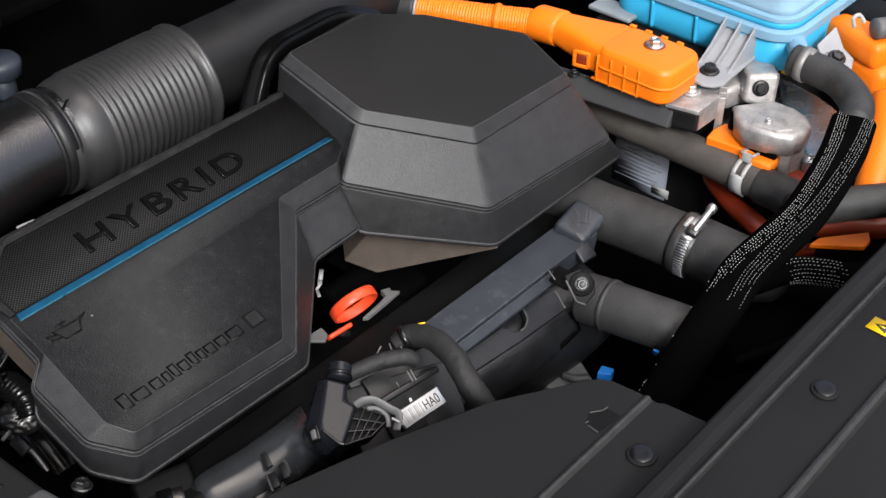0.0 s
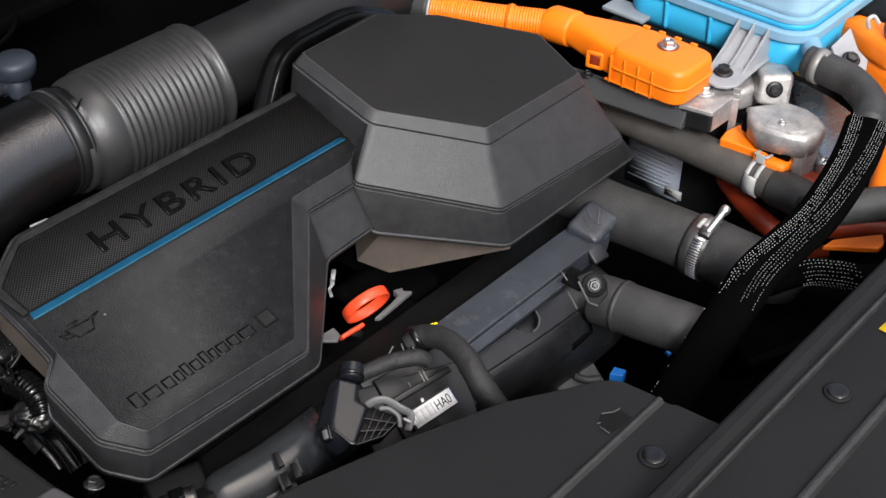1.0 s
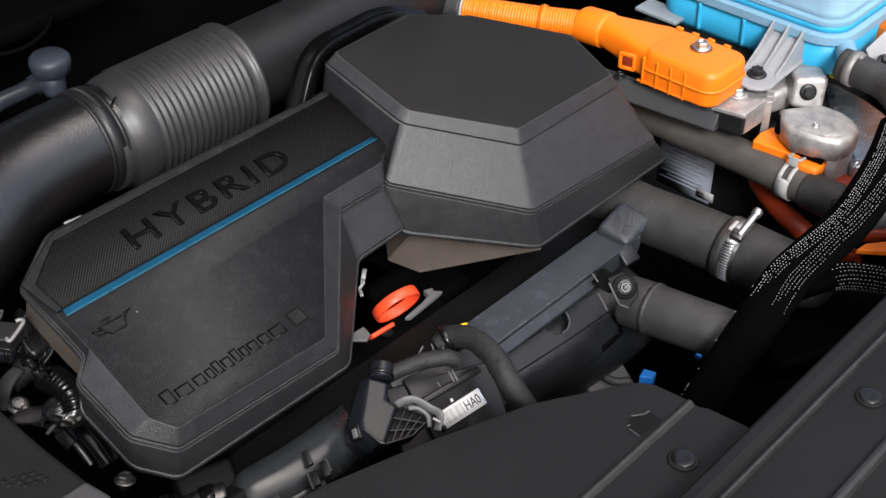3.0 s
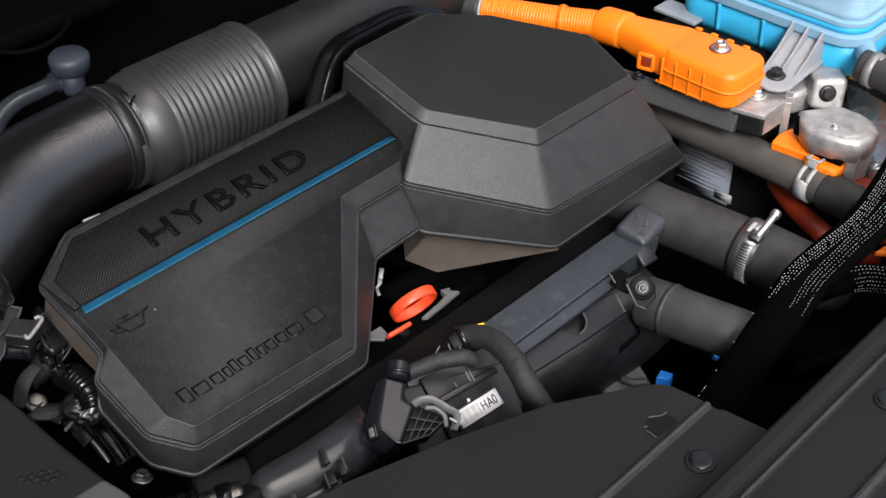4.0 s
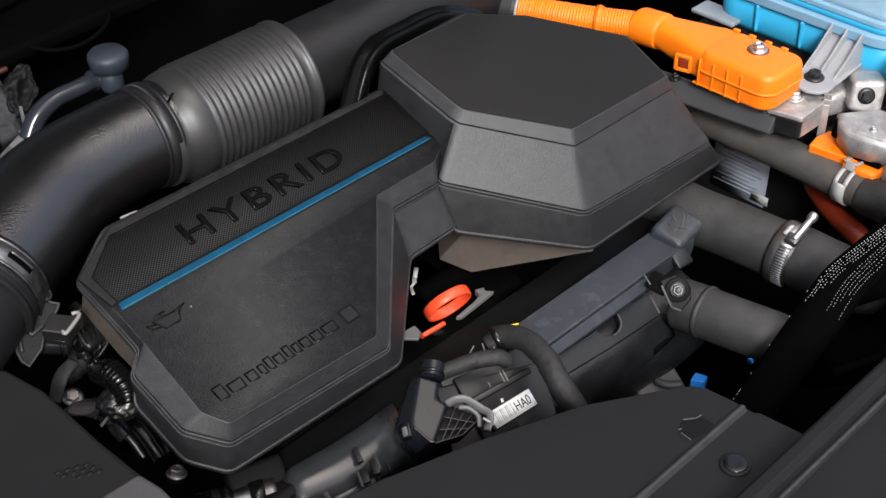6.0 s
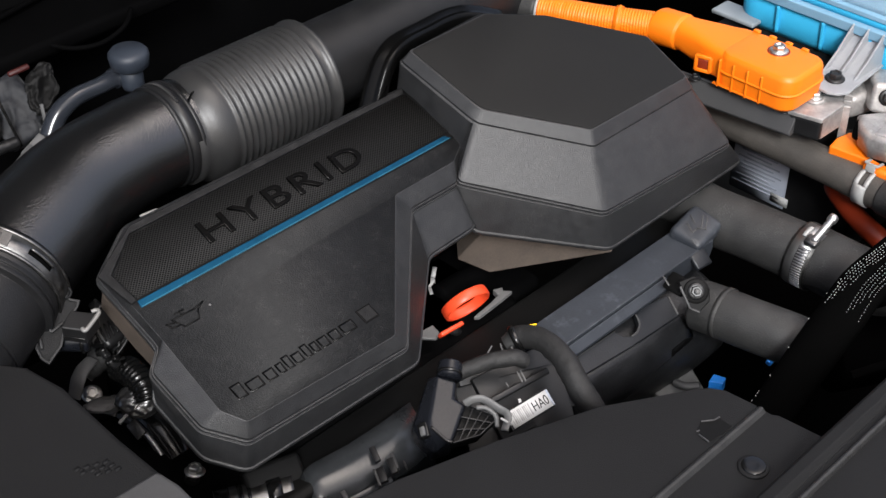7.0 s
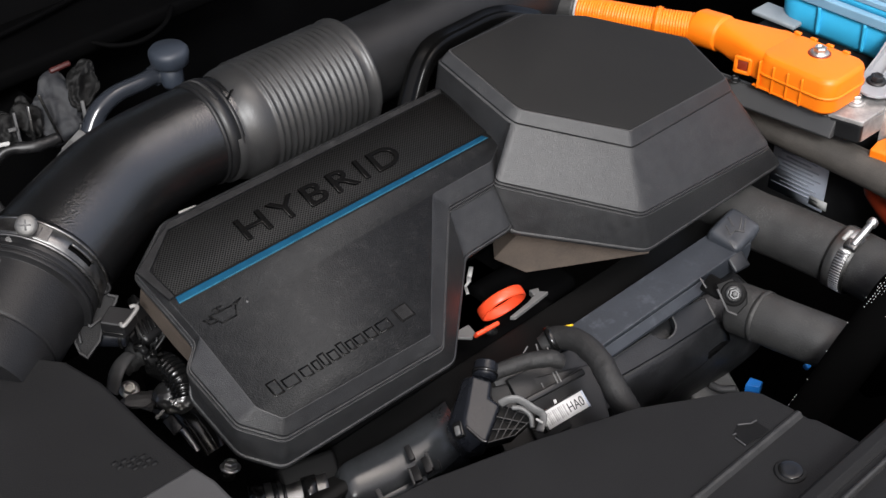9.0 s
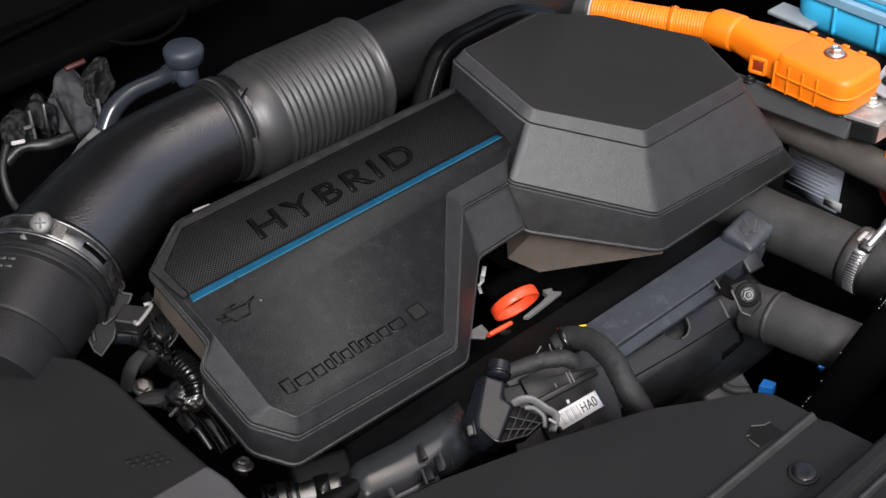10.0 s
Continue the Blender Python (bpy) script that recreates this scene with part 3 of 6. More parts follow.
def strip_rib(x0, x1, y, w, z, h):
    """A rounded rib along x."""
    pr = [(y - w / 2, z), (y - w * 0.30, z + h * 0.85), (y, z + h), (y + w * 0.30, z + h * 0.85), (y + w / 2, z)]
    return loft([[(x, a, b) for a, b in pr] for x in (x0, x1)])


def ridge_panel(x0, x1, profile, thick=0.004):
    """A sheet along x from (y, z) pairs."""
    lo = [(y, z - thick) for y, z in profile]
    pr = profile + lo[::-1]
    return loft([[(x0, y, z) for y, z in pr], [(x1, y, z) for y, z in pr]])


part("rear_flange", ridge_panel(-0.50, 0.80, [(-0.297, 0.895), (-0.297, 0.918), (-0.300, 0.921), (-0.308, 0.9215), (-0.3115, 0.9185), (-0.3135, 0.9185)]), PANEL, front, bevel=0.001)
part("sheet", ridge_panel(-0.50, 0.80, [(-0.310, 0.9175), (-0.3255, 0.9178), (-0.329, 0.9183), (-0.380, 0.9178), (-0.46, 0.910), (-0.56, 0.880)]), PANEL, front, bevel=0.001)
part("ridge", strip_rib(-0.50, 0.80, -0.3205, 0.0055, 0.9170, 0.0052), RIB, front, "long pressed ridge", bevel=0.0008)
part("ridge", strip_rib(-0.50, 0.80, -0.3785, 0.0105, 0.9165, 0.0062), RIB, front, "long pressed ridge", bevel=0.001)
push_clip((0.129, -0.346, 0.9183))
push_clip((-0.16, -0.348, 0.9183))
sticker = thing("warning_sticker", "yellow warning sticker with a black triangle", "sticker", pose(0.2243, -0.3520, 0.9190, 0, 0, -2))
part("paper", prism([(-0.0085, -0.0165), (0.0085, -0.0165), (0.0085, 0.0165), (-0.0085, 0.0165)], 0, 0.0004), YELLOW, sticker)
part("triangle", prism([(-0.0062, 0.0010), (0.0062, 0.0010), (0.0, 0.0125)], 0.0002, 0.0007), INK, sticker)
part("bar", prism([(-0.0009, 0.0035), (0.0009, 0.0035), (0.0006, 0.0085), (-0.0006, 0.0085)], 0.0002, 0.0009), YELLOW, sticker)

upper = thing("radiator_shroud", "matt black shroud panel with a pressed arrow and a raised rib", "panel")
REAR = [(-0.300, -0.070), (-0.215, -0.095), (-0.187, -0.100), (-0.108, -0.124), (-0.028, -0.154), (0.012, -0.178), (0.036, -0.192), (0.046, -0.200), (0.052, -0.210), (0.0545, -0.232), (0.0545, -0.250), (0.0575, -0.254), (0.061, -0.287), (0.061, -0.2905), (-0.300, -0.2905)]
part("sheet", prism(REAR, 0.893, 0.900), PANEL, upper, bevel=0.002)
# shade in the gap between the two panels, put in as a black strip
part("dark_strip", prism([(-0.30, -0.2968), (0.0605, -0.2968), (0.0605, -0.2900), (-0.30, -0.2900)], 0.88, 0.9010), BAY, upper, "black strip put in for the dark gap")
part("skirt", prism([(-0.295, -0.085), (-0.10, -0.135), (0.035, -0.200), (0.045, -0.215), (0.045, -0.285), (-0.295, -0.285)], 0.70, 0.893), PANEL, upper)
part("rib", loft([[(x, -0.2475, 0.8985), (x, -0.2438, 0.9030), (x, -0.2418, 0.9034), (x, -0.2398, 0.9024), (x, -0.2380, 0.8985)] for x in (-0.30, 0.0525)]), RIB, upper, "raised rib, lighter for wear and highlight", bevel=0.0006)
ARROW = [(0.001, -0.221, 0.900), (0.011, -0.218, 0.900), (0.019, -0.223, 0.900), (0.023, -0.223, 0.900), (0.023, -0.237, 0.900), (0.015, -0.237, 0.900), (-0.002, -0.235, 0.900)]
# shade inside the pressed arrow, put in as a dark raised inlay
part("arrow", loft([[(p[0], p[1], h) for p in ARROW] for h in (0.8985, 0.9006)]), BLACKPAINT, upper, "pressed arrow, its recess shade put in as a dark inlay", bevel=0.0004)
# pale bars painted in for the glints along the arrow
for p, q in (((0.010, -0.218, 0.901), (0.018, -0.224, 0.901)), ((0.018, -0.224, 0.901), (0.024, -0.225, 0.901)), ((-0.001, -0.222, 0.901), (0.002, -0.223, 0.901)), ((-0.002, -0.225, 0.901), (-0.003, -0.235, 0.901))):
    part("arrow_glint", plank(p, q, 0.0011, 0.0012, up=(0, 0, 1), bevel=0.0004), PAD, upper)
push_clip((-0.001, -0.272, 0.900), r=0.0115)

side = thing("lamp_side_cover", "matt black moulded side cover with a small pressed mark", "panel")
SIDE = [(-0.75, 0.22), (-0.45, 0.20), (-0.369, 0.183, 0.955), (-0.333, 0.131, 0.955), (-0.326, 0.093, 0.955), (-0.327, 0.023, 0.955), (-0.325, -0.041, 0.955), (-0.322, -0.074, 0.955), (-0.335, -0.12), (-0.75, -0.12)]
SIDE = [p[:2] for p in SIDE]
part("sheet", prism(SIDE, 0.915, 0.955), PANEL, side, bevel=0.006, segs=3)
part("corner_pad", prism([p[:2] for p in ((-0.378, -0.023, 0.957), (-0.328, -0.024, 0.957), (-0.325, -0.045, 0.957), (-0.326, -0.067, 0.957), (-0.334, -0.078, 0.957))], 0.94, 0.9585), PAD, side, "grey rubber corner pad", bevel=0.004)
MARK = (-0.364, 0.016, 0.955)
for i in range(4):
    for j in range(3):
        if (i, j) != (0, 2):
            part("pressed_dot", box(0.0042, 0.0028, 0.0012, (MARK[0] + i * 0.0058 + j * 0.001, MARK[1] - j * 0.0055 - i * 0.0025, 0.9552)), PANEL, side)

# ---- intake duct: bellows, elbow, band clamp, throttle inlet ----
duct = thing("intake_duct", "black plastic air intake duct with ribbed rubber bellows", "air duct")
BX0, BX1, BY, BZ, BR = -0.076, 0.065, 0.2935, 0.9645, 0.0532


def bellows_rings():
    rings, n = [], 40
    prof = [(BX0 - 0.012, 0.86), (BX0 - 0.004, 0.86), (BX0 + 0.001, 0.87), (BX0 + 0.003, 0.915), (BX0 + 0.014, 0.985), (BX0 + 0.021, 1.0), (BX0 + 0.024, 0.985)]
    k0, k1, count = BX0 + 0.025, BX1 - 0.011, 15
    for i in range(count):
        a = k0 + (k1 - k0) * i / count
        s, g = (k1 - k0) / count, 1.0 + 0.012 * i / count
        prof += [(a, 0.985 * g), (a + 0.22 * s, 0.99 * g), (a + 0.36 * s, 1.022 * g), (a + 0.50 * s, 1.032 * g), (a + 0.64 * s, 1.022 * g), (a + 0.78 * s, 0.99 * g)]
    prof += [(k1, 0.99), (BX1 - 0.004, 0.995), (BX1 - 0.003, 1.03), (BX1 - 0.001, 1.055), (BX1 + 0.001, 1.055), (BX1 + 0.002, 1.03), (BX1 + 0.002, 0.9)]
    for x, k in prof:
        rings.append([(x, BY + BR * k * math.cos(2 * math.pi * i / n), BZ + BR * k * math.sin(2 * math.pi * i / n)) for i in range(n)])
    return rings


part("bellows", loft(bellows_rings()), BELLOWS, duct, "ribbed grey-black rubber bellows")
E_PATH = [(-0.072, 0.296, 0.968), (-0.095, 0.296, 0.968), (-0.135, 0.294, 0.968), (-0.190, 0.284, 0.966), (-0.243, 0.260, 0.962), (-0.290, 0.236, 0.958), (-0.304, 0.2285, 0.956)]
part("elbow", tube(E_PATH, [0.0455, 0.0455, 0.0465, 0.049, 0.051, 0.052, 0.052], 36), DUCT, duct, "satin black elbow")
part("collar", join(ring_band(0.0450, 0.012, 0.0022, 48), lathe([(0.0455, 0.006), (0.0473, 0.0065), (0.0476, 0.008), (0.0470, 0.010), (0.0455, 0.010)], 48), lathe([(0.0455, -0.010), (0.0470, -0.0095), (0.0474, -0.008), (0.0470, -0.0065), (0.0455, -0.006)], 48)), PLASTIC, duct, "black strap collar", m=along((-0.090, 0.296, 0.968), (1, 0, 0)))
for i in range(64):
    w = -0.6 + i * 0.042
    part("strap_tooth", box(0.0010, 0.0011, 0.0046, (0.0475, 0, 0.002), m=Matrix.Rotation(w, 4, "Z")), PLASTIC, duct, m=along((-0.090, 0.296, 0.968), (1, 0, 0)))
part("strap_tail", box(0.003, 0.0014, 0.016, bevel=0.0004, m=Matrix.Rotation(0.6, 4, "X")), LETTER, duct, m=Matrix.Translation((-0.078, 0.270, 1.012)))
# duller material than the elbow's, standing in for the bonnet's shade
part("rear_pipe", tube([(0.050, 0.296, 0.966), (0.10, 0.2965, 0.966), (0.15, 0.297, 0.966), (0.22, 0.300, 0.965), (0.30, 0.308, 0.955), (0.40, 0.33, 0.93)], 0.0435, 36), HOUSING, duct)

# ---- right of the cover: high-voltage connector, tank, housing, hoses ----
def rounded(x0, x1, y0, y1, r, n=6):
    out = []
    for cx, cy, a in ((x1 - r, y0 + r, -90), (x1 - r, y1 - r, 0), (x0 + r, y1 - r, 90), (x0 + r, y0 + r, 180)):
        out += [(cx + r * math.cos(radians(a + 90 * i / n)), cy + r * math.sin(radians(a + 90 * i / n))) for i in range(n + 1)]
    return out


def shell(x0, x1, y0, y1, r, levels):
    return loft([[(x, y, z) for x, y in rounded(x0 - g, x1 + g, y0 - g, y1 + g, max(r + g, 0.004))] for g, z in levels])


def oval(cx, cy, cz, hw, hh, k, n=28):
    """A ring across y, between an ellipse (k = 2) and a box."""
    out = []
    for i in range(n):
        c, q = math.cos(2 * math.pi * i / n), math.sin(2 * math.pi * i / n)
        out.append((cx + hw * math.copysign(abs(c) ** (2 / k), c), cy, cz + hh * math.copysign(abs(q) ** (2 / k), q)))
    return out


hv = thing("power_connector", "bright orange high-voltage plug with a corrugated cable sleeve", "connector")
PX0, PX1, PY0, PY1 = 0.400, 0.467, -0.0305, 0.060
part("plug_body", shell(PX0, PX1, PY0, PY1, 0.0165, [(-0.003, 0.9125), (0.0, 0.9155), (0.0006, 0.930), (0.0, 0.9450), (-0.0012, 0.9480), (-0.0035, 0.9500), (-0.007, 0.9508)]), ORANGE, hv, bevel=0.0006)
part("belt_rib", shell(PX0, PX1, PY0, PY1, 0.0165, [(-0.001, 0.9300), (0.0022, 0.9303), (0.0022, 0.9323), (-0.001, 0.9326)]), ORANGE, hv)
for i in range(4):
    part("rib", box(0.0050, 0.0020, 0.0300, (PX0 + 0.0003, PY1 - 0.008 - i * 0.0165, 0.9290), bevel=0.0007), ORANGE, hv)
part("foot_rib", box(0.004, 0.056, 0.0018, (PX0, PY1 - 0.030, 0.9160), bevel=0.0006), ORANGE, hv)
for i in range(4):
    part("back_tab", box(0.0045, 0.0075, 0.0030, (PX1 - 0.003, PY1 - 0.006 - i * 0.0190, 0.9505), bevel=0.0009), ORANGE, hv)
part("neck", loft([oval(*q) for q in ((0.435, 0.036, 0.9330, 0.0335, 0.0168, 7), (0.435, 0.066, 0.9340, 0.0318, 0.0168, 6), (0.4345, 0.072, 0.9345, 0.0300, 0.0166, 5), (0.432, 0.090, 0.9365, 0.0240, 0.0165, 4), (0.4295, 0.106, 0.9380, 0.0198, 0.0166, 3), (0.428, 0.117, 0.9390, 0.0182, 0.0168, 2.3), (0.4275, 0.119, 0.9390, 0.0205, 0.0195, 2), (0.4215, 0.143, 0.9400, 0.0205, 0.0195, 2), (0.4205, 0.146, 0.9400, 0.0192, 0.0182, 2), (0.4200, 0.149, 0.9400, 0.0160, 0.0155, 2))]), ORANGE, hv, "funnel-shaped orange neck", bevel=0.0008)
part("latch_frame", join(box(0.004, 0.017, 0.004, (0, 0, 0.0075), 0.001), box(0.004, 0.017, 0.004, (0, 0, -0.0075), 0.001), box(0.004, 0.004, 0.017, (0, 0.0075, 0), 0.001), box(0.004, 0.004, 0.017, (0, -0.0075, 0), 0.001)), ORANGE, hv, m=Matrix.Translation((0.4015, 0.073, 0.9305)) @ pose(0, 0, 0, 0, 0, 14))
part("latch", box(0.005, 0.011, 0.011, bevel=0.001), ORANGE_SHADED, hv, "dark orange latch", m=Matrix.Translation((0.4030, 0.074, 0.930)) @ pose(0, 0, 0, 0, 0, 14))
part("cable_sleeve", tube([(0.423, 0.136, 0.940), (0.414, 0.152, 0.940), (0.398, 0.181, 0.940), (0.384, 0.208, 0.940), (0.364, 0.262, 0.938), (0.354, 0.292, 0.935)], 0.0146, 24, 70, profile=lambda s: 1 + 0.045 * (math.sin(s / 0.0030 * 2 * math.pi) > 0)), ORANGE, hv, "corrugated orange cable sleeve")
part("sleeve_tie", join(ring_band(0.0152, 0.007, 0.0014, 32), ring_band(0.0152, 0.0015, 0.0022, 32)), ORANGE, hv, m=along((0.398, 0.181, 0.940), (-0.46, 0.88, 0.0)))
part("sleeve_boot", tube([(0.364, 0.262, 0.938), (0.352, 0.296, 0.936), (0.336, 0.345, 0.930)], 0.0172, 24), RUBBER, hv, "black rubber boot")
part("boot_rim", ring_band(0.0160, 0.0022, 0.0026, 32), CLIP, hv, m=along((0.3645, 0.261, 0.938), (-0.35, 0.93, -0.02)))
# shade of the bolt's recess put in as a darker ring
part("bolt_well", ring_band(0.0098, 0.003, 0.0016, 28), ORANGE_SHADED, hv, "ring with the bolt well's shade put into its colour", m=Matrix.Translation((0.4435, 0.0145, 0.9497)))
bolt((0.4435, 0.0145, 0.9508), size=0.0066, mat=ZINC, label="zinc-plated hexagon bolt in the orange plug")

inv = thing("inverter_box", "black inverter housing with a sloped lid edge and a paper label", "control unit")
part("body", box(0.20, 0.22, 0.15, (0.585, 0.035, 0.790), bevel=0.006), PLASTIC, inv)
part("lid", box(0.085, 0.150, 0.016, (0.512, 0.070, 0.897), bevel=0.004), PANEL, inv)
le0, le1 = Vector((0.409, 0.104, 0.9015)), Vector((0.424, -0.034, 0.9015))
part("lid_edge", loft([[p + Vector(o) for o in ((0.004, 0, 0.004), (-0.004, 0, 0.003), (-0.0130, 0, -0.0150), (-0.0110, 0, -0.0180), (0.004, 0, -0.017))] for p in (le0, le1 + Vector((0, 0.004, 0)))]), PAD, inv, "sloped grey lid face", bevel=0.0012)
paper = part("label", box(0.0012, 0.070, 0.064, bevel=0.0), LABEL_GREY, inv, "grey printed label", m=Matrix.Translation((0.484, 0.037, 0.776)))
for i in range(11):
    part("print_line", box(0.0006, 0.060 - (i * 7 % 5) * 0.007, 0.0018), INK_BLUE, paper, m=Matrix.Translation((-0.0009, 0.002, 0.0265 - i * 0.0048)))
part("label_corner", box(0.0006, 0.022, 0.011), CLIP, paper, m=Matrix.Translation((-0.0009, -0.029, -0.0225)))
part("lid_bead", plank(le0 + Vector((0, 0, 0.0045)), le1 + Vector((0, 0, 0.0045)), 0.0030, 0.0018, up=(0, 0, 1), bevel=0.0005), PAD, inv, "pale bead along the lid edge")
bolt((0.407, 0.084, 0.9065), size=0.0042, label="small black screw in the lid edge")
bolt((0.417, -0.017, 0.9065), size=0.0042, label="small black screw in the lid edge")

# coolant tank
tank = thing("coolant_tank", "translucent coolant tank filled with bright blue fluid", "tank")


TX0, TX1, TY0, TY1 = 0.543, 0.74, -0.082, 0.135
part("lower_half", shell(TX0, TX1, TY0, TY1, 0.028, [(-0.014, 0.903), (-0.005, 0.906), (0.0, 0.914), (0.0015, 0.944)]), COOLANT, tank, "lower half full of blue coolant")
part("seam", shell(TX0, TX1, TY0, TY1, 0.028, [(0.001, 0.944), (0.0065, 0.9455), (0.0068, 0.9555), (0.001, 0.957)]), TANK_SEAM, tank, "milky welded seam", bevel=0.001)
part("fluid_band", shell(TX0, TX1, TY0, TY1, 0.028, [(0.0005, 0.957), (-0.001, 0.9640)]), COOLANT, tank)
part("upper_rim", shell(TX0, TX1, TY0, TY1, 0.028, [(-0.003, 0.9632), (0.0008, 0.9640), (0.0008, 0.9690), (-0.003, 0.9702)]), TANK_SEAM, tank, "milky moulded rim", bevel=0.0008)
part("upper_half", shell(TX0, TX1, TY0, TY1, 0.028, [(-0.004, 0.9695), (-0.0075, 0.975), (-0.0085, 0.998), (-0.016, 1.012), (-0.038, 1.018)]), TANK_BLUE, tank, "milky blue upper half")
for k in range(3):
    part("wall_rib", tube([(TX0 - 0.001, TY0 + 0.05 + 0.055 * k, 0.912), (TX0 - 0.003, TY0 + 0.05 + 0.055 * k, 0.944)], 0.0025, 8), COOLANT, tank)
part("level_bar", prism([(0.0, 0.0), (0.016, 0.0), (0.016, 0.002), (0.0, 0.002)], 0, 0.0006), INK_BLUE, tank, m=Matrix.Translation((0.64, TY0 - 0.001, 0.985)) @ pose(0, 0, 0, 82, 0, 0))
part("tab", prism([(0.545, -0.011), (0.480, -0.011), (0.466, -0.018), (0.457, -0.028), (0.455, -0.039), (0.460, -0.049), (0.470, -0.055), (0.482, -0.054), (0.545, -0.050)], 0.9180, 0.9212), TANK_CLEAR, tank, "milky plastic mounting tab", bevel=0.0010)
part("tab_web", loft([[(0.502, y, 0.9205), (0.541, y, 0.9445), (0.545, y, 0.9445), (0.545, y, 0.9205)] for y in (-0.0475, -0.0125)]), TANK_CLEAR, tank, "sloping milky web", bevel=0.0006)
for k in range(3):
    y = -0.0125 - 0.0172 * k
    part("tab_gusset", loft([[(0.490, y + d, 0.9208), (0.512, y + d, 0.9345), (0.5365, y + d, 0.9560), (0.545, y + d, 0.9560), (0.545, y + d, 0.9208)] for d in (-0.0011, 0.0011)]), TANK_CLEAR, tank, bevel=0.0005)
TAB2 = [(0.589, -0.094, 0.932), (0.615, -0.100, 0.946), (0.613, -0.114, 0.926), (0.615, -0.126, 0.917), (0.596, -0.134, 0.914), (0.584, -0.128, 0.913), (0.581, -0.111, 0.916)]
part("tab_plate", loft([[Vector(p) + Vector((0.001, 0.0008, -0.004)) * k for p in TAB2] for k in (1, 0)]), TANK_CLEAR, tank, "milky plastic mounting tab", bevel=0.0012)
part("outlet", tube([(0.580, -0.070, 0.940), (0.530, -0.107, 0.941), (0.525, -0.118, 0.940)], 0.0105, 20), TANK_SEAM, tank)
bolt((0.482, -0.031, 0.922), d=(-0.05, -0.05, 1), size=0.0068, label="black flange bolt through the tank's mounting tab")
bolt((0.584, -0.120, 0.928), d=(-0.30, -0.35, 0.88), size=0.0064, label="black flange bolt through the tank's mounting tab")

# cast aluminium housing
alu = thing("cast_housing", "bright cast aluminium housing with ribs and bolt lugs", "housing")
PLATE = [(0.4588, -0.0167), (0.4680, -0.0300), (0.4645, -0.0560), (0.4230, -0.0565), (0.4150, -0.0212), (0.4200, -0.0170)]
part("top_plate", prism(PLATE, 0.9055, 0.9105), ALU, alu, "flat machined top plate", bevel=0.0012)
part("block", prism([(0.430, -0.020), (0.470, -0.020), (0.492, -0.042), (0.463, -0.056), (0.428, -0.055)], 0.884, 0.9056), ALU, alu, bevel=0.002)
part("cheek", prism([(0.4175, -0.0225), (0.4320, -0.0200), (0.4320, -0.0545), (0.4245, -0.0550)], 0.884, 0.9052), HOUSING, alu, "dark grey moulded cheek", bevel=0.003, segs=3)
part("boss", lathe([(0.0105, 0.0), (0.0100, 0.003), (0.0080, 0.0036), (0, 0.0036)], 28), ALU, alu, m=Matrix.Translation((0.4500, -0.0300, 0.9100)))
for k in range(4):
    part("fin", loft([[Vector((0.4670, -0.0560, 0)) + Vector((0.0070, 0.0036, 0)) * (k + w) + Vector((0.0022, -0.0044, 0)) * d + Vector((0, 0, h)) for w, d in ((0, -0.6), (0, 1), (0.42, 1), (0.42, -0.6))] for h in (0.868, 0.9065 + 0.002 * k)]), ALU, alu, bevel=0.0008)
part("saddle", plank((0.496, -0.036, 0.890), (0.536, -0.049, 0.890), 0.030, 0.026, up=(0, 0, 1), bevel=0.006, segs=3), ALU, alu)
UP = [Vector(p) for p in ((0.5036, -0.0637, 0.9209), (0.5268, -0.0895, 0.9217), (0.5150, -0.0935, 0.8860), (0.4950, -0.0665, 0.8920))]
part("upright", loft([[p + Vector((0.034, 0.030, -0.006)) * k for p in UP] for k in (1, 0)]), ALU, alu, bevel=0.005, segs=3)
# no opening is cut: a black bar gives the slot's shade
part("slot", plank((0.462, -0.072, 0.890), (0.468, -0.095, 0.890), 0.020, 0.012, up=(-0.6, -0.55, 0.6), bevel=0.003), BAY, alu, "black bar put in for the shaded slot in the casting")
DOME = [(0.4700, -0.0690), (0.5060, -0.0950), (0.5070, -0.1180), (0.5010, -0.1350), (0.4870, -0.1490), (0.4700, -0.1505), (0.4525, -0.1445), (0.4450, -0.1250), (0.4400, -0.1010), (0.4520, -0.0820)]
dome = part("dome", loft([outset([(*p, 0.9035) for p in DOME], d, h) for d, h in ((-0.0015, -0.024), (-0.0002, -0.012), (0.0, -0.0045), (-0.0012, -0.0018), (-0.0034, -0.0004), (-0.006, 0.0))]), ALU, alu, "rounded cast dome")
part("dome_pad", loft([outset([(0.4450, -0.1010, 0.9035), (0.4620, -0.1000, 0.9035), (0.4780, -0.1230, 0.9035), (0.4640, -0.1400, 0.9035), (0.4500, -0.1300, 0.9035)], d, h) for d, h in ((0, -0.001), (-0.001, 0.0016), (-0.003, 0.0022))]), ALU, dome, "raised pad", bevel=0.0006)
part("dome_wall", prism([(0.4720, -0.0740), (0.5040, -0.0960), (0.5055, -0.1180), (0.4995, -0.1340), (0.4865, -0.1472), (0.4700, -0.1488), (0.4540, -0.1432), (0.4510, -0.1360), (0.4700, -0.1260)], 0.820, 0.8850), ALU, dome, bevel=0.003, segs=2)
for k in range(3):
    part("dome_rib", box(0.0022, 0.0040, 0.050, bevel=0.0008, m=Matrix.Translation((0.4600 + 0.0085 * k, -0.1440 - 0.0012 * k, 0.868))), ALU, dome)
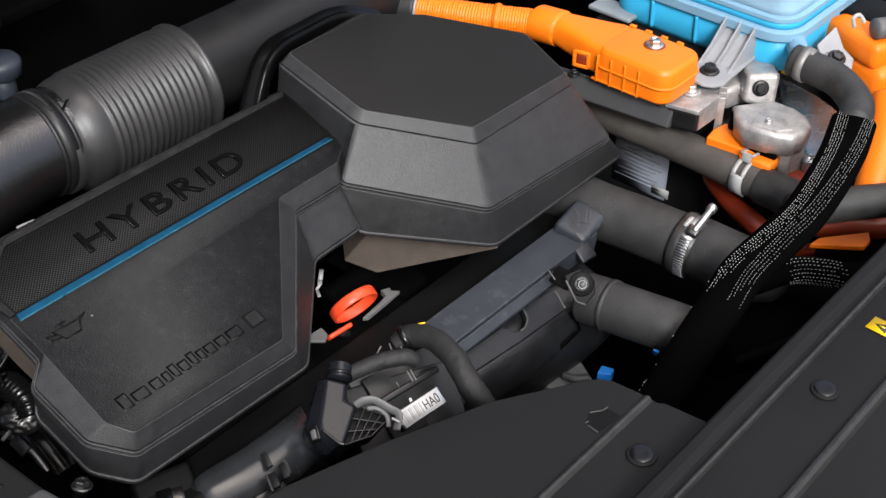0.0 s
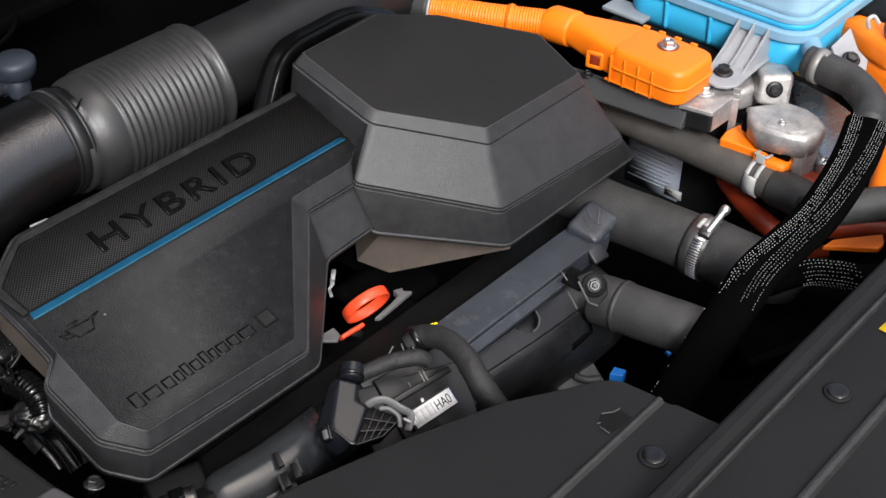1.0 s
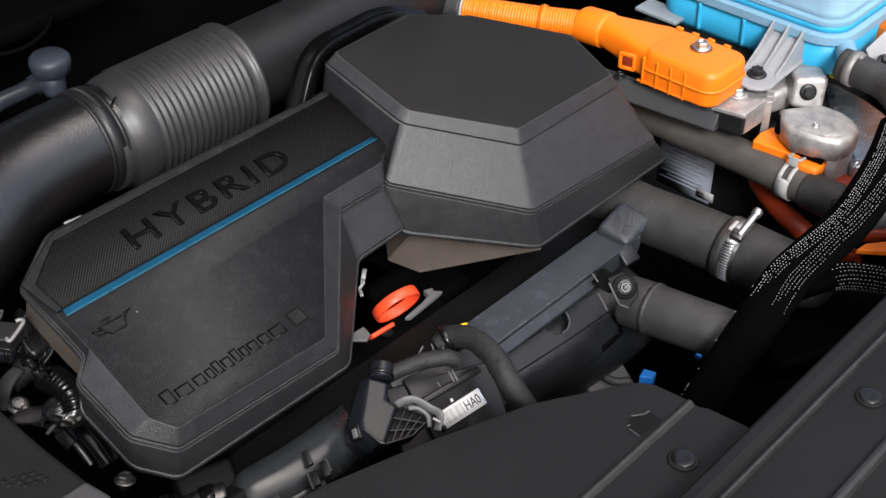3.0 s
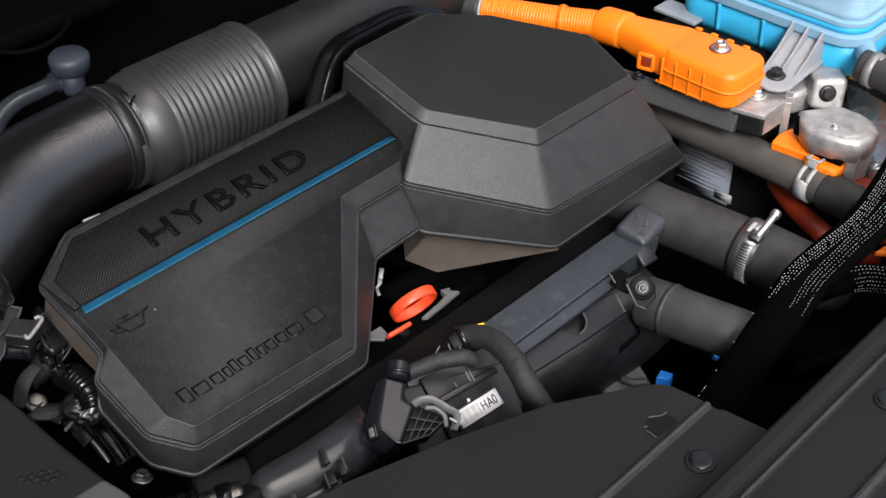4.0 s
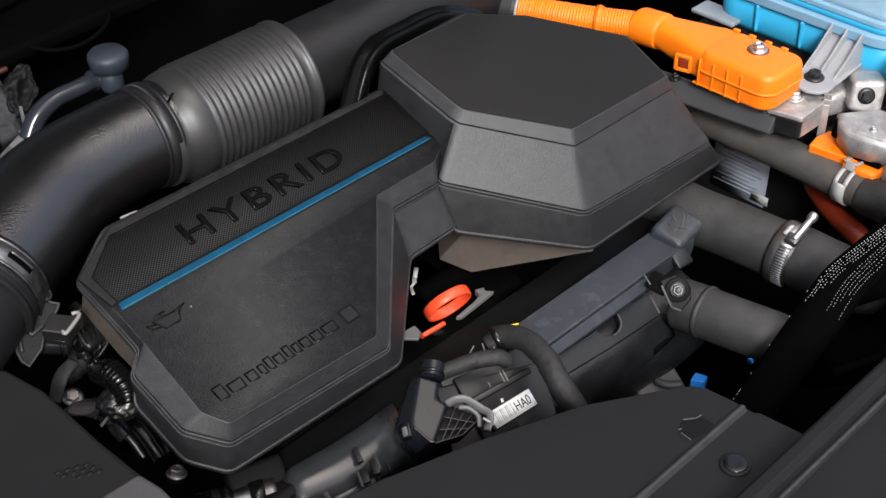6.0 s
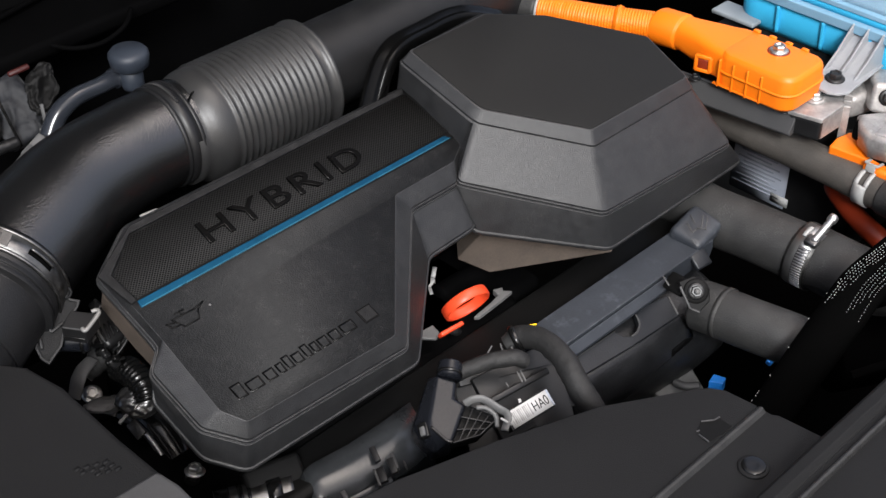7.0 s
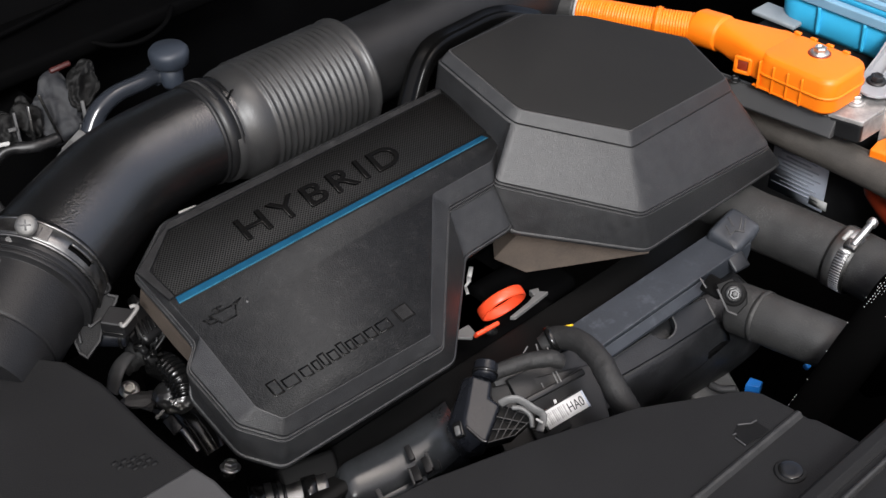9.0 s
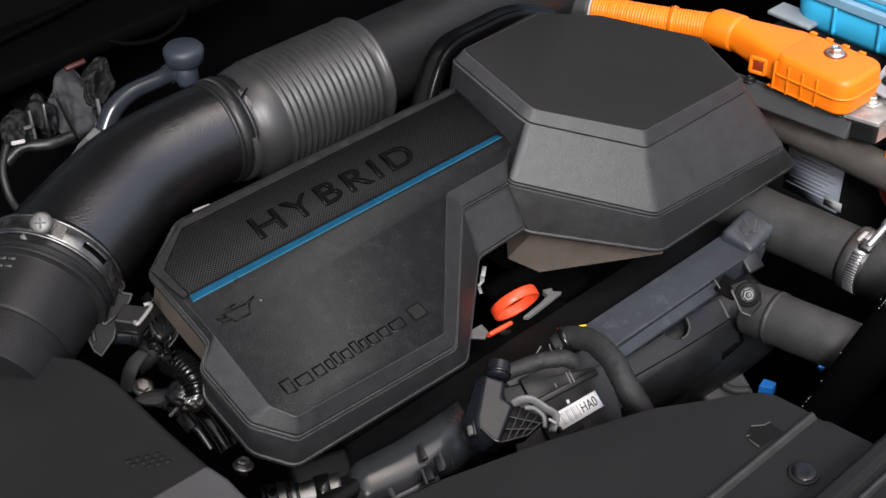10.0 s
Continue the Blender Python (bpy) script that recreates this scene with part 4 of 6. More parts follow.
# solid black bar standing in for shade below the dome
part("hollow_shade", box(0.006, 0.032, 0.006, bevel=0.0010, m=Matrix.Translation((0.4490, -0.1180, 0.8775)) @ Matrix.Rotation(0.05, 4, "Z")), BAY, dome, "black bar put in for the shade under the dome's edge")
part("foot", box(0.06, 0.07, 0.05, (0.540, -0.116, 0.835), bevel=0.008), ALU, alu)
# shaped to fit the camera's view: laid level so it mirrors the tank
LEVEL_SIDE = [Vector(p) for p in [(0.6095, -0.0463, 0.872), (0.607, -0.0718, 0.872), (0.5986, -0.1059, 0.872), (0.5861, -0.134, 0.872), (0.5637, -0.1496, 0.872), (0.4843, -0.1658, 0.872), (0.4728, -0.1529, 0.872), (0.5519, -0.0843, 0.872)]]
part("level_side", loft([[p + Vector((0.0, 0.0, -1.0)) * k for p in LEVEL_SIDE] for k in (0.024, 0)]), ALU_SMOOTH, alu, "smooth bright side, laid level to mirror the tank", bevel=0.008, segs=3)
bolt((0.5092, -0.0772, 0.9079), d=(-0.72, -0.62, 0.30), size=0.0058, label="black bolt in the cast upright")
bolt((0.4500, -0.0300, 0.9136), size=0.0055, mat=ZINC, label="zinc-plated bolt in the cast lug")
bolt((0.4600, -0.1140, 0.9055), size=0.0030, mat=ZINC, label="small bolt on the cast dome")

hv2 = thing("cable_cover", "orange plastic cover over the cable lugs", "cable cover")
part("plate", prism([(0.4757, -0.0620), (0.4680, -0.1100), (0.4500, -0.1230), (0.4430, -0.1051), (0.4380, -0.0610), (0.4560, -0.0580)], 0.864, 0.876), ORANGE, hv2, bevel=0.002)
part("plate_step", box(0.03, 0.035, 0.012, bevel=0.003), ORANGE, hv2, m=Matrix.Translation((0.450, -0.118, 0.868)))
part("tongue", box(0.02, 0.09, 0.012, bevel=0.004), ORANGE_SHADED, hv2, m=Matrix.Translation((0.466, -0.146, 0.852)))
hv3 = thing("charger_plug", "large orange plug and cable beside the tank", "connector")
part("plug", box(0.12, 0.10, 0.05, bevel=0.012, segs=3), ORANGE, hv3, m=Matrix.Translation((0.682, -0.135, 0.890)) @ pose(0, 0, 0, 0, 0, -20))
part("plug_step", box(0.09, 0.08, 0.03, bevel=0.008, segs=3), ORANGE, hv3, m=Matrix.Translation((0.667, -0.128, 0.925)) @ pose(0, 0, 0, 0, 0, -20))
part("cable", tube([(0.598, -0.179, 0.900), (0.570, -0.195, 0.875), (0.534, -0.207, 0.850), (0.515, -0.213, 0.830)], 0.0185, 20), ORANGE, hv3, "thick orange cable")
hv4 = thing("power_cable", "orange high-voltage cables low in the bay, shade put into the colour", "cable")
part("cable", tube([(0.474, -0.052, 0.806), (0.463, -0.064, 0.810), (0.444, -0.095, 0.810), (0.430, -0.129, 0.808), (0.436, -0.156, 0.795), (0.470, -0.180, 0.770)], [0.006, 0.0085, 0.0105, 0.0110, 0.010, 0.010], 18), ORANGE_SHADED, hv4)
part("shaded_run", tube([(0.477, -0.176, 0.800), (0.499, -0.203, 0.800), (0.512, -0.224, 0.800), (0.537, -0.246, 0.800)], 0.012, 16), ORANGE_SHADED, hv4, "cable with shade put into its dark red-orange")
part("flat_lug", loft([[Vector(p) + Vector((0, 0, h)) for p in ((0.425, -0.196, 0.815), (0.441, -0.198, 0.815), (0.483, -0.231, 0.815), (0.470, -0.239, 0.815), (0.457, -0.239, 0.815))] for h in (-0.006, 0)]), ORANGE, hv4, bevel=0.0015)
part("fork", tube([(0.455, -0.049, 0.830), (0.463, -0.056, 0.820), (0.481, -0.059, 0.810)], 0.006, 12), ORANGE, hv4)
sill = thing("pipe_bracket", "grey pipe bracket with a pale hooked clip", "bracket")
part("plate", box(0.05, 0.10, 0.03, bevel=0.005), BLACKPAINT, sill, m=Matrix.Translation((0.684, -0.123, 0.930)))
part("pipe_end", tube([(0.624, -0.138, 0.952), (0.647, -0.153, 0.952)], 0.011, 18), GREY, sill, "grey pipe end")
part("hook", tube([(0.608, -0.122, 0.955), (0.606, -0.120, 0.965), (0.613, -0.123, 0.967), (0.615, -0.129, 0.960)], 0.0022, 8), CLIP, sill)
shelf = thing("tank_tray", "pale blue-grey tray edge beside the tank", "tray")
part("edge", box(0.03, 0.055, 0.005, bevel=0.0015), TRAY, shelf, m=Matrix.Translation((0.543, 0.126, 0.915)) @ pose(0, 0, 0, 0, 0, 0))
part("yellow_tip", box(0.006, 0.010, 0.006, bevel=0.0015), YELLOW, shelf, m=Matrix.Translation((0.580, -0.070, 0.895)))


# hoses
def worm_clamp(p, d, r, roll):
    c = thing("hose_clamp", "bright steel worm-drive clamp round a black hose", "clamp", facing(p, d, roll))
    part("band", ring_band(r, 0.020, 0.0013, 48), ZINC, c)
    part("screw_housing", box(0.0065, 0.012, 0.013, (r + 0.0035, 0.006, 0.007), bevel=0.002, segs=3), CLAMP, c)
    part("screw", lathe([(0.0030, -0.029), (0.0044, -0.0285), (0.0050, -0.027), (0.0050, -0.0225), (0.0036, -0.0220), (0.0036, 0.006), (0.0028, 0.0075)][::-1], 18, m=Matrix.Translation((r + 0.0056, 0.0, 0.009)) @ Matrix.Rotation(-math.pi / 2, 4, "X")), STEEL, c, "bright screw")
    for i in range(17):
        part("thread_slot", box(0.0014, 0.0014, 0.0110, (r + 0.0016, 0, 0.004), bevel=0.0004, m=Matrix.Rotation(0.46 + i * 0.088, 4, "Z")), STEEL, c)
    part("thread_bed", ring_band(r + 0.0012, 0.0120, 0.0004, 18, 0.42, 1.92), CLAMP, c, m=Matrix.Translation((0, 0, 0.004)))
    part("bridge", ring_band(r + 0.0012, 0.0040, 0.0016, 10, -0.34, 0.10), CLIP, c, m=Matrix.Translation((0, 0, -0.0035)))
    part("inner_lip", ring_band(r - 0.0002, 0.025, 0.0007, 48), CLAMP, c)
    return c


def spring_clip(p, d, r, roll):
    c = thing("spring_clamp", "pale grey spring band clamp round a black hose", "clamp", facing(p, d, roll))
    part("band", ring_band(r, 0.0140, 0.0016, 40, 1.20, 2 * math.pi + 0.35), CLIP, c)
    for h in (-0.0052, 0.0052):
        part("slot_rail", ring_band(r, 0.0046, 0.0016, 8, 0.33, 1.22), CLIP, c, m=Matrix.Translation((0, 0, h)))
    part("ear", join(*[box(0.0022, 0.0022, 0.0140, (r + 0.0085, y, 0), 0.0005) for y in (-0.0065, 0.0065)], *[box(0.0022, 0.0150, 0.0026, (r + 0.0085, 0, h), 0.0005) for h in (-0.0062, 0.0062)], *[box(0.0085, 0.0022, 0.0100, (r + 0.0045, y, 0), 0.0005) for y in (-0.0065, 0.0065)]), CLIP, c, "open square ear")
    return c


# dusty brown rubber, lightened in colour to make up for shade on the hose
LIGHTENED_RUBBER = material("lightened_dusty_rubber", (0.060, 0.054, 0.048), 0.6, grain=0.6, grain_scale=650, patch=0.35, patch_scale=60)
hose1 = thing("coolant_hose", "dusty brown-black rubber coolant hose past the orange plug, lightened against its shade", "hose")
part("tube", tube([(0.452, 0.13, 0.848), (0.444, 0.058, 0.850), (0.443, -0.028, 0.850), (0.440, -0.090, 0.850), (0.437, -0.128, 0.850), (0.433, -0.165, 0.850)], 0.0178, 28), LIGHTENED_RUBBER, hose1)
part("nipple", lathe([(0.0180, -0.018), (0.0190, -0.016), (0.0192, 0.024), (0.0184, 0.027), (0.0150, 0.028)], 28), RUBBER, hose1, m=along((0.435, -0.146, 0.850), (-0.05, -1, 0)))
spring_clip((0.438, -0.110, 0.850), (-0.04, -1, 0), 0.0182, (0.15, 0, 0.98))
hose2 = thing("charge_air_hose", "thick black rubber charge air hose", "hose")
part("tube", tube([(0.338, 0.06, 0.815), (0.334, -0.001, 0.815), (0.339, -0.046, 0.815), (0.344, -0.105, 0.815), (0.354, -0.173, 0.812), (0.363, -0.183, 0.805)], 0.0290, 36), RUBBER, hose2)
part("cuff", lathe([(0.0292, -0.036), (0.0305, -0.034), (0.0305, 0.034), (0.0292, 0.036)], 36), RUBBER, hose2, m=along((0.347, -0.134, 0.815), (0.03, -1, -0.02)))
worm_clamp((0.344, -0.110, 0.815), (0.03, -1, -0.02), 0.0305, (-0.3, 0, 0.95))
hose3 = thing("radiator_hose", "black textured rubber radiator hose", "hose")
part("tube", tube([(0.232, -0.067, 0.795), (0.233, -0.087, 0.798), (0.236, -0.117, 0.800), (0.244, -0.155, 0.800), (0.251, -0.165, 0.795)], 0.0245, 32), RUBBER, hose3)
part("hose_ring", ring_band(0.0246, 0.0050, 0.0007, 40), RUBBER, hose3, "faint moulded ring", m=along((0.2338, -0.0925, 0.7984), (0.08, -1, 0.07)))
pipe_r = thing("coolant_pipe", "straight black coolant pipe", "pipe")
part("tube", tube([(0.403, -0.179, 0.858), (0.437, -0.204, 0.858), (0.482, -0.240, 0.858), (0.534, -0.282, 0.858)], 0.0170, 28), RUBBER, pipe_r)

# hose from the tank with its braided guard
CLIPSTEEL = material("dull_pale_clip", (0.21, 0.207, 0.20), 0.5, metal=0.4, grain=0.1, patch=0.2)
th = thing("tank_hose", "black rubber hose from the tank with a pale clamp", "hose")
TP = [(0.528, -0.098, 0.941), (0.527, -0.125, 0.940), (0.523, -0.153, 0.938), (0.502, -0.182, 0.934), (0.471, -0.196, 0.930)]
part("tube", tube(TP, 0.0165, 24), RUBBER, th)
part("clamp", ring_band(0.0168, 0.009, 0.0013, 36), CLIPSTEEL, th, m=along((0.527, -0.112, 0.941), Vector(TP[1]) - Vector(TP[0])))
part("clamp_ear", box(0.010, 0.008, 0.007, bevel=0.002), CLIPSTEEL, th, m=Matrix.Translation((0.527, -0.116, 0.955)))
guard = thing("braided_guard", "black braided sleeve with rows of white reflective threads", "cable sleeve")
GP = [(0.476, -0.193, 0.930), (0.428, -0.207, 0.925), (0.385, -0.214, 0.915), (0.343, -0.215, 0.900), (0.305, -0.208, 0.885), (0.274, -0.200, 0.868), (0.245, -0.199, 0.850), (0.210, -0.197, 0.825), (0.170, -0.193, 0.790), (0.147, -0.189, 0.770)]
VIEW_SIDE = Vector((0.72, -0.69, 0.05))
GW = [0.0215, 0.0215, 0.021, 0.0205, 0.021, 0.0215, 0.0215, 0.021, 0.0195, 0.019]
part("sleeve", tube(GP, GW, 28, side=VIEW_SIDE, flat=0.55), BRAID, guard)


def threads(points, widths, flat, side, rows, step, dash, keep):
    """Short proud threads in lengthwise rows on a flat sleeve. keep(row, share along): whether a thread shows."""
    path = catmull(points, 40)
    fr = frames(path, side)
    lens = [0.0]
    for a, b in zip(path, path[1:]):
        lens.append(lens[-1] + (b - a).length)
    verts, faces = [], []
    rnd = random.Random(4)
    for k, row in enumerate(rows):
        s = rnd.random() * step
        while s < lens[-1]:
            i = min(int(np.searchsorted(lens, s)), len(fr) - 1)
            q, a, b, t = fr[i]
            share = s / lens[-1]
            w = np.interp(share * (len(widths) - 1), range(len(widths)), widths)
            if keep(k, share) and rnd.random() < 0.95:
                ja = radians(np.interp(share, (0.0, 0.42, 0.66), row)) + rnd.uniform(-0.012, 0.012)
                nrm = (a * math.cos(ja) * flat + b * math.sin(ja)).normalized()
                c = q + a * math.cos(ja) * w + b * math.sin(ja) * w * flat + nrm * 0.0001
                u, v = t * dash * rnd.uniform(0.38, 0.55), t.cross(nrm).normalized() * 0.00024
                n0 = len(verts)
                verts += [c - u - v, c + u - v, c + u + v, c - u + v, c - u * 0.5 + nrm * 0.0006, c + u * 0.5 + nrm * 0.0006]
                faces += [(n0, n0 + 1, n0 + 5, n0 + 4), (n0 + 2, n0 + 3, n0 + 4, n0 + 5), (n0 + 1, n0 + 2, n0 + 5), (n0 + 3, n0, n0 + 4), (n0 + 3, n0 + 2, n0 + 1, n0)]
            s += step * rnd.uniform(0.92, 1.08)
    bm = bmesh.new()
    vv = [bm.verts.new(p) for p in verts]
    for f in faces:
        bm.faces.new([vv[i] for i in f])
    return bm


ROWS_A = [(132, 122, 146), (125, 115, 136), (118, 108, 126), (111, 101, 117), (104, 94, 108), (62, 87, 74), (55, 80, 66), (48, 72, 57), (41, 63, 47), (34, 54, 36), (160, 160, 160)]
th1 = part("reflective_thread", threads(GP, GW, 0.55, VIEW_SIDE, ROWS_A, 0.0029, 0.0013, lambda k, s: s < 0.60 + 0.02 * (k * 7 % 4) if k < 10 else s > 0.90 or (s > 0.60 and int(s * 90) % 7 == 0)), THREAD, guard, "white reflective threads")
th1["kind"] = "stuff"
guard2 = thing("braided_branch", "second black braided sleeve with white threads in the shade", "cable sleeve")
GP2 = [(0.309, -0.195, 0.835), (0.344, -0.213, 0.838), (0.366, -0.234, 0.835), (0.393, -0.262, 0.828), (0.447, -0.284, 0.820)]
GW2 = [0.020, 0.021, 0.021, 0.021, 0.021]
part("sleeve", tube(GP2, GW2, 24, side=(-0.6, -0.6, 0.5), flat=0.6), BRAID, guard2)
th2 = part("reflective_thread", threads(GP2, GW2, 0.6, (-0.6, -0.6, 0.5), [(a, a + 4, a + 10) for a in range(-64, 75, 17)], 0.0038, 0.0017, lambda k, s: 0.16 + 0.02 * (k % 3) < s < 0.50 + 0.015 * (k * 5 % 4)), THREAD, guard2, "white reflective threads")
th2["kind"] = "stuff"
lowduct = thing("lower_duct", "moulded duct under the sleeve, shade put into its near-black colour", "air duct")
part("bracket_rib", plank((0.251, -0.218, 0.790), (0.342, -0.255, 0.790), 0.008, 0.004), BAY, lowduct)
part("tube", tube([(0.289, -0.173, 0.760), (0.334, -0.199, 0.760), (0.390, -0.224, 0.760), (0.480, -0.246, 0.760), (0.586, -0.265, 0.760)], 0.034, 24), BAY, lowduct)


# ---- in front of the cover: rail, dipstick, plugs, looms ----
def strip_x(x0, x1, profile):
    return loft([[(x0, y, z) for y, z in profile], [(x1, y, z) for y, z in profile]])


RAIL_DARK = material("dark_blue_black_plastic", (0.0095, 0.0108, 0.0132), 0.42, grain=0.25, grain_scale=600, patch=0.4, patch_scale=60)
rail = thing("cover_rail", "blue-black moulded plastic rail beside the dome", "rail")
part("rail_body", strip_x(0.066, 0.296, [(0.004, 0.8215), (-0.0315, 0.8196), (-0.0322, 0.8190), (-0.0324, 0.8100), (-0.0300, 0.7960), (0.004, 0.7960)]), RAIL, rail, bevel=0.0006)
part("rail_lip", strip_x(0.066, 0.220, [(-0.0335, 0.8172), (-0.0345, 0.8172), (-0.0408, 0.8102), (-0.0400, 0.8060), (-0.0335, 0.8040)]), RAIL, rail, "folded front lip", bevel=0.0006)
part("end_block", box(0.046, 0.036, 0.020, bevel=0.006, segs=4), RAIL, rail, "matt grey end bracket", m=facing((0.292, -0.013, 0.822), (-0.10, -0.25, 0.96), (1.0, 0.1, 0.1)))
for p, q in (((0.291, -0.006, 0.839), (0.284, -0.017, 0.837)), ((0.280, -0.011, 0.837), (0.272, -0.023, 0.836)), ((0.272, -0.023, 0.836), (0.282, -0.022, 0.836)), ((0.265, -0.027, 0.834), (0.264, -0.035, 0.830))):
    part("wire_clip", plank(p, q, 0.0013, 0.0012, bevel=0.0003), PAD, rail)
for p, q, w in (((0.281, -0.026, 0.838), (0.291, -0.020, 0.845), 0.0016), ((0.284, -0.029, 0.837), (0.294, -0.023, 0.844), 0.0012), ((0.279, -0.023, 0.8375), (0.284, -0.030, 0.837), 0.0014)):
    part("wire_clip", tube([p, (Vector(p) + Vector(q)) / 2 + Vector((-0.001, -0.001, 0.0012)), q], w * 0.6, 8), PAD, rail)
part("end_tab", plank((0.260, -0.035, 0.812), (0.280, -0.037, 0.812), 0.018, 0.006, bevel=0.002), RAIL_DARK, rail)
beam = thing("shield_beam", "matt black heat shield strip under the cover's edge", "shield")
part("strip", strip_x(-0.215, 0.31, [(0.055, 0.800), (0.010, 0.808), (0.003, 0.804), (0.003, 0.74), (0.055, 0.74)]), BLACKPAINT, beam, bevel=0.003)
motor = thing("drive_unit", "black cast drive unit body below the rail", "drive unit")
part("body", tube([(0.092, -0.001, 0.735), (0.125, -0.007, 0.735), (0.237, -0.016, 0.735), (0.283, -0.020, 0.735), (0.295, -0.020, 0.735)], [0.052, 0.054, 0.056, 0.052, 0.030], 32), CASTBLACK, motor)
NF = Vector((0.02, -0.52, 0.86))
FACE_UP = [Vector(p) for p in [(0.0764, -0.0356, 0.7988), (0.1435, -0.0359, 0.7971), (0.1458, -0.0397, 0.7947), (0.1496, -0.0439, 0.7921), (0.1561, -0.0464, 0.7904), (0.1645, -0.0459, 0.7905), (0.1722, -0.0419, 0.7928), (0.1756, -0.0346, 0.7971), (0.1898, -0.0325, 0.7981), (0.2219, -0.0364, 0.795), (0.216, -0.0549, 0.7839), (0.1479, -0.0531, 0.7866), (0.0782, -0.0493, 0.7905)]]
part("upper_face", loft([[p - NF * k for p in FACE_UP] for k in (0.006, 0)]), RAIL_DARK, motor, "blue-black upper face with a round notch", bevel=0.0008)
# lit side of the notch, put in as a pale bead
part("notch_rim", tube([(0.1558, -0.0467, 0.7903), (0.1642, -0.0462, 0.7904), (0.1724, -0.042, 0.7928), (0.1763, -0.0341, 0.7974)], 0.0011, 10), PAD, motor, "pale strip put in for the lit rim of the notch")
# pale strips along the bright end and top edges of the face
part("end_edge", plank(*[(0.2215, -0.0375, 0.7943), (0.2167, -0.0539, 0.7845)], 0.0016, 0.002, up=NF, bevel=0.0004), GREY, motor, "bright worn edge")
part("top_edge", plank(*[(0.0869, -0.0355, 0.7986), (0.1435, -0.0359, 0.7971)], 0.0008, 0.001, up=NF, bevel=0.0002), PAD, motor)
FOLD = [FACE_UP[-1] + Vector((-0.03, 0.004, 0)), FACE_UP[-1], FACE_UP[-2], FACE_UP[-3], FACE_UP[-3] + Vector((0.012, -0.002, -0.006))]
part("belly", loft([[p + Vector(o) for p in FOLD] for o in ((0, 0.004, -0.001), (0, -0.0015, -0.003), (0, -0.006, -0.009), (0, -0.010, -0.020), (0, -0.0115, -0.034), (-0.002, -0.009, -0.060), (-0.002, 0.03, -0.060))]), CASTBLACK, motor, "dark rounded belly")
lug = thing("mounting_lug", "black steel mounting lug with a dark bolt", "bracket")
LUG = [Vector(p) for p in ((0.1878, -0.0685, 0.8485), (0.1998, -0.0764, 0.8534), (0.2046, -0.0915, 0.8441), (0.2001, -0.0962, 0.8349), (0.1898, -0.0937, 0.8266), (0.1852, -0.0860, 0.8292))]
part("plate", loft([[p + Vector((0.60, 0.55, -0.58)) * h for p in LUG] for h in (0.005, 0)]), BLACKPAINT, lug, bevel=0.0012)
part("folded_edge", plank(LUG[0] + Vector((-0.001, -0.003, -0.003)), LUG[5], 0.0022, 0.003, up=(-0.60, -0.55, 0.58), bevel=0.0006), PAD, lug, "bright worn edge")
part("foot_edge", plank(LUG[5], LUG[4], 0.0018, 0.003, up=(-0.60, -0.55, 0.58), bevel=0.0006), PAD, lug)
part("large_washer", lathe([(0.0112, 0.0), (0.0114, 0.0008), (0.0104, 0.0016), (0.006, 0.0018)], 32), BLACKPAINT, lug, "wide dark steel washer", m=along((0.1952, -0.0833, 0.8421), (-0.60, -0.55, 0.58)))
part("stud", lathe([(0.0026, 0.004), (0.0026, 0.0095), (0.0020, 0.0105), (0.0, 0.0106)], 16), GREY, lug, "threaded stud end", m=along((0.1952, -0.0833, 0.8421), (-0.60, -0.55, 0.58)))
part("arm", plank((0.202, -0.048, 0.832), (0.199, -0.071, 0.835), 0.018, 0.006, bevel=0.002), BLACKPAINT, lug)
bolt((0.1943, -0.0841, 0.8429), d=(-0.60, -0.55, 0.58), size=0.0054, mat=DARKSTEEL, label="dull steel hexagon bolt in the mounting lug")
part_strip = thing("edge_clip", "thin bright edge clips on the drive unit", "clip")
for p, q in (((0.196, -0.046, 0.838), (0.191, -0.057, 0.836)), ((0.225, -0.0290, 0.8130), (0.217, -0.0405, 0.8125))):
    part("clip_edge", plank(p, q, 0.0013, 0.0012, bevel=0.0004), GREY, part_strip)

def ring_wall(profile, segs):
    """A ring with an open middle, from (radius, height) pairs round its wall."""
    rings = [[(r * math.cos(2 * math.pi * i / segs), r * math.sin(2 * math.pi * i / segs), h) for r, h in profile] for i in range(segs)]
    bm = loft(rings + [rings[0]], False, False)
    bmesh.ops.remove_doubles(bm, verts=bm.verts[:], dist=1e-6)
    return bm


stick = thing("dipstick", "red-orange plastic oil dipstick with a ring handle", "dipstick")
ring_m = along((0.055, 0.069, 0.822), (-0.145, -0.87, -0.479))
part("ring_handle", ring_wall([(0.0218, -0.0048), (0.0226, -0.0050), (0.0233, -0.0040), (0.0236, 0.0), (0.0233, 0.0040), (0.0226, 0.0050), (0.0218, 0.0048), (0.0215, 0.003), (0.0214, 0.0), (0.0215, -0.003)], 48), RED, stick, m=ring_m)
part("stalk", plank((0.006, 0.053, 0.822), (0.032, 0.0510, 0.822), 0.0042, 0.009, bevel=0.0015), RED, stick)
part("rod", tube([(0.029, 0.062, 0.810), (0.075, 0.075, 0.76), (0.10, 0.10, 0.70)], 0.004, 12), DARKSTEEL, stick)
under = thing("cylinder_head_edge", "pale machined aluminium edges below the cover", "casting")
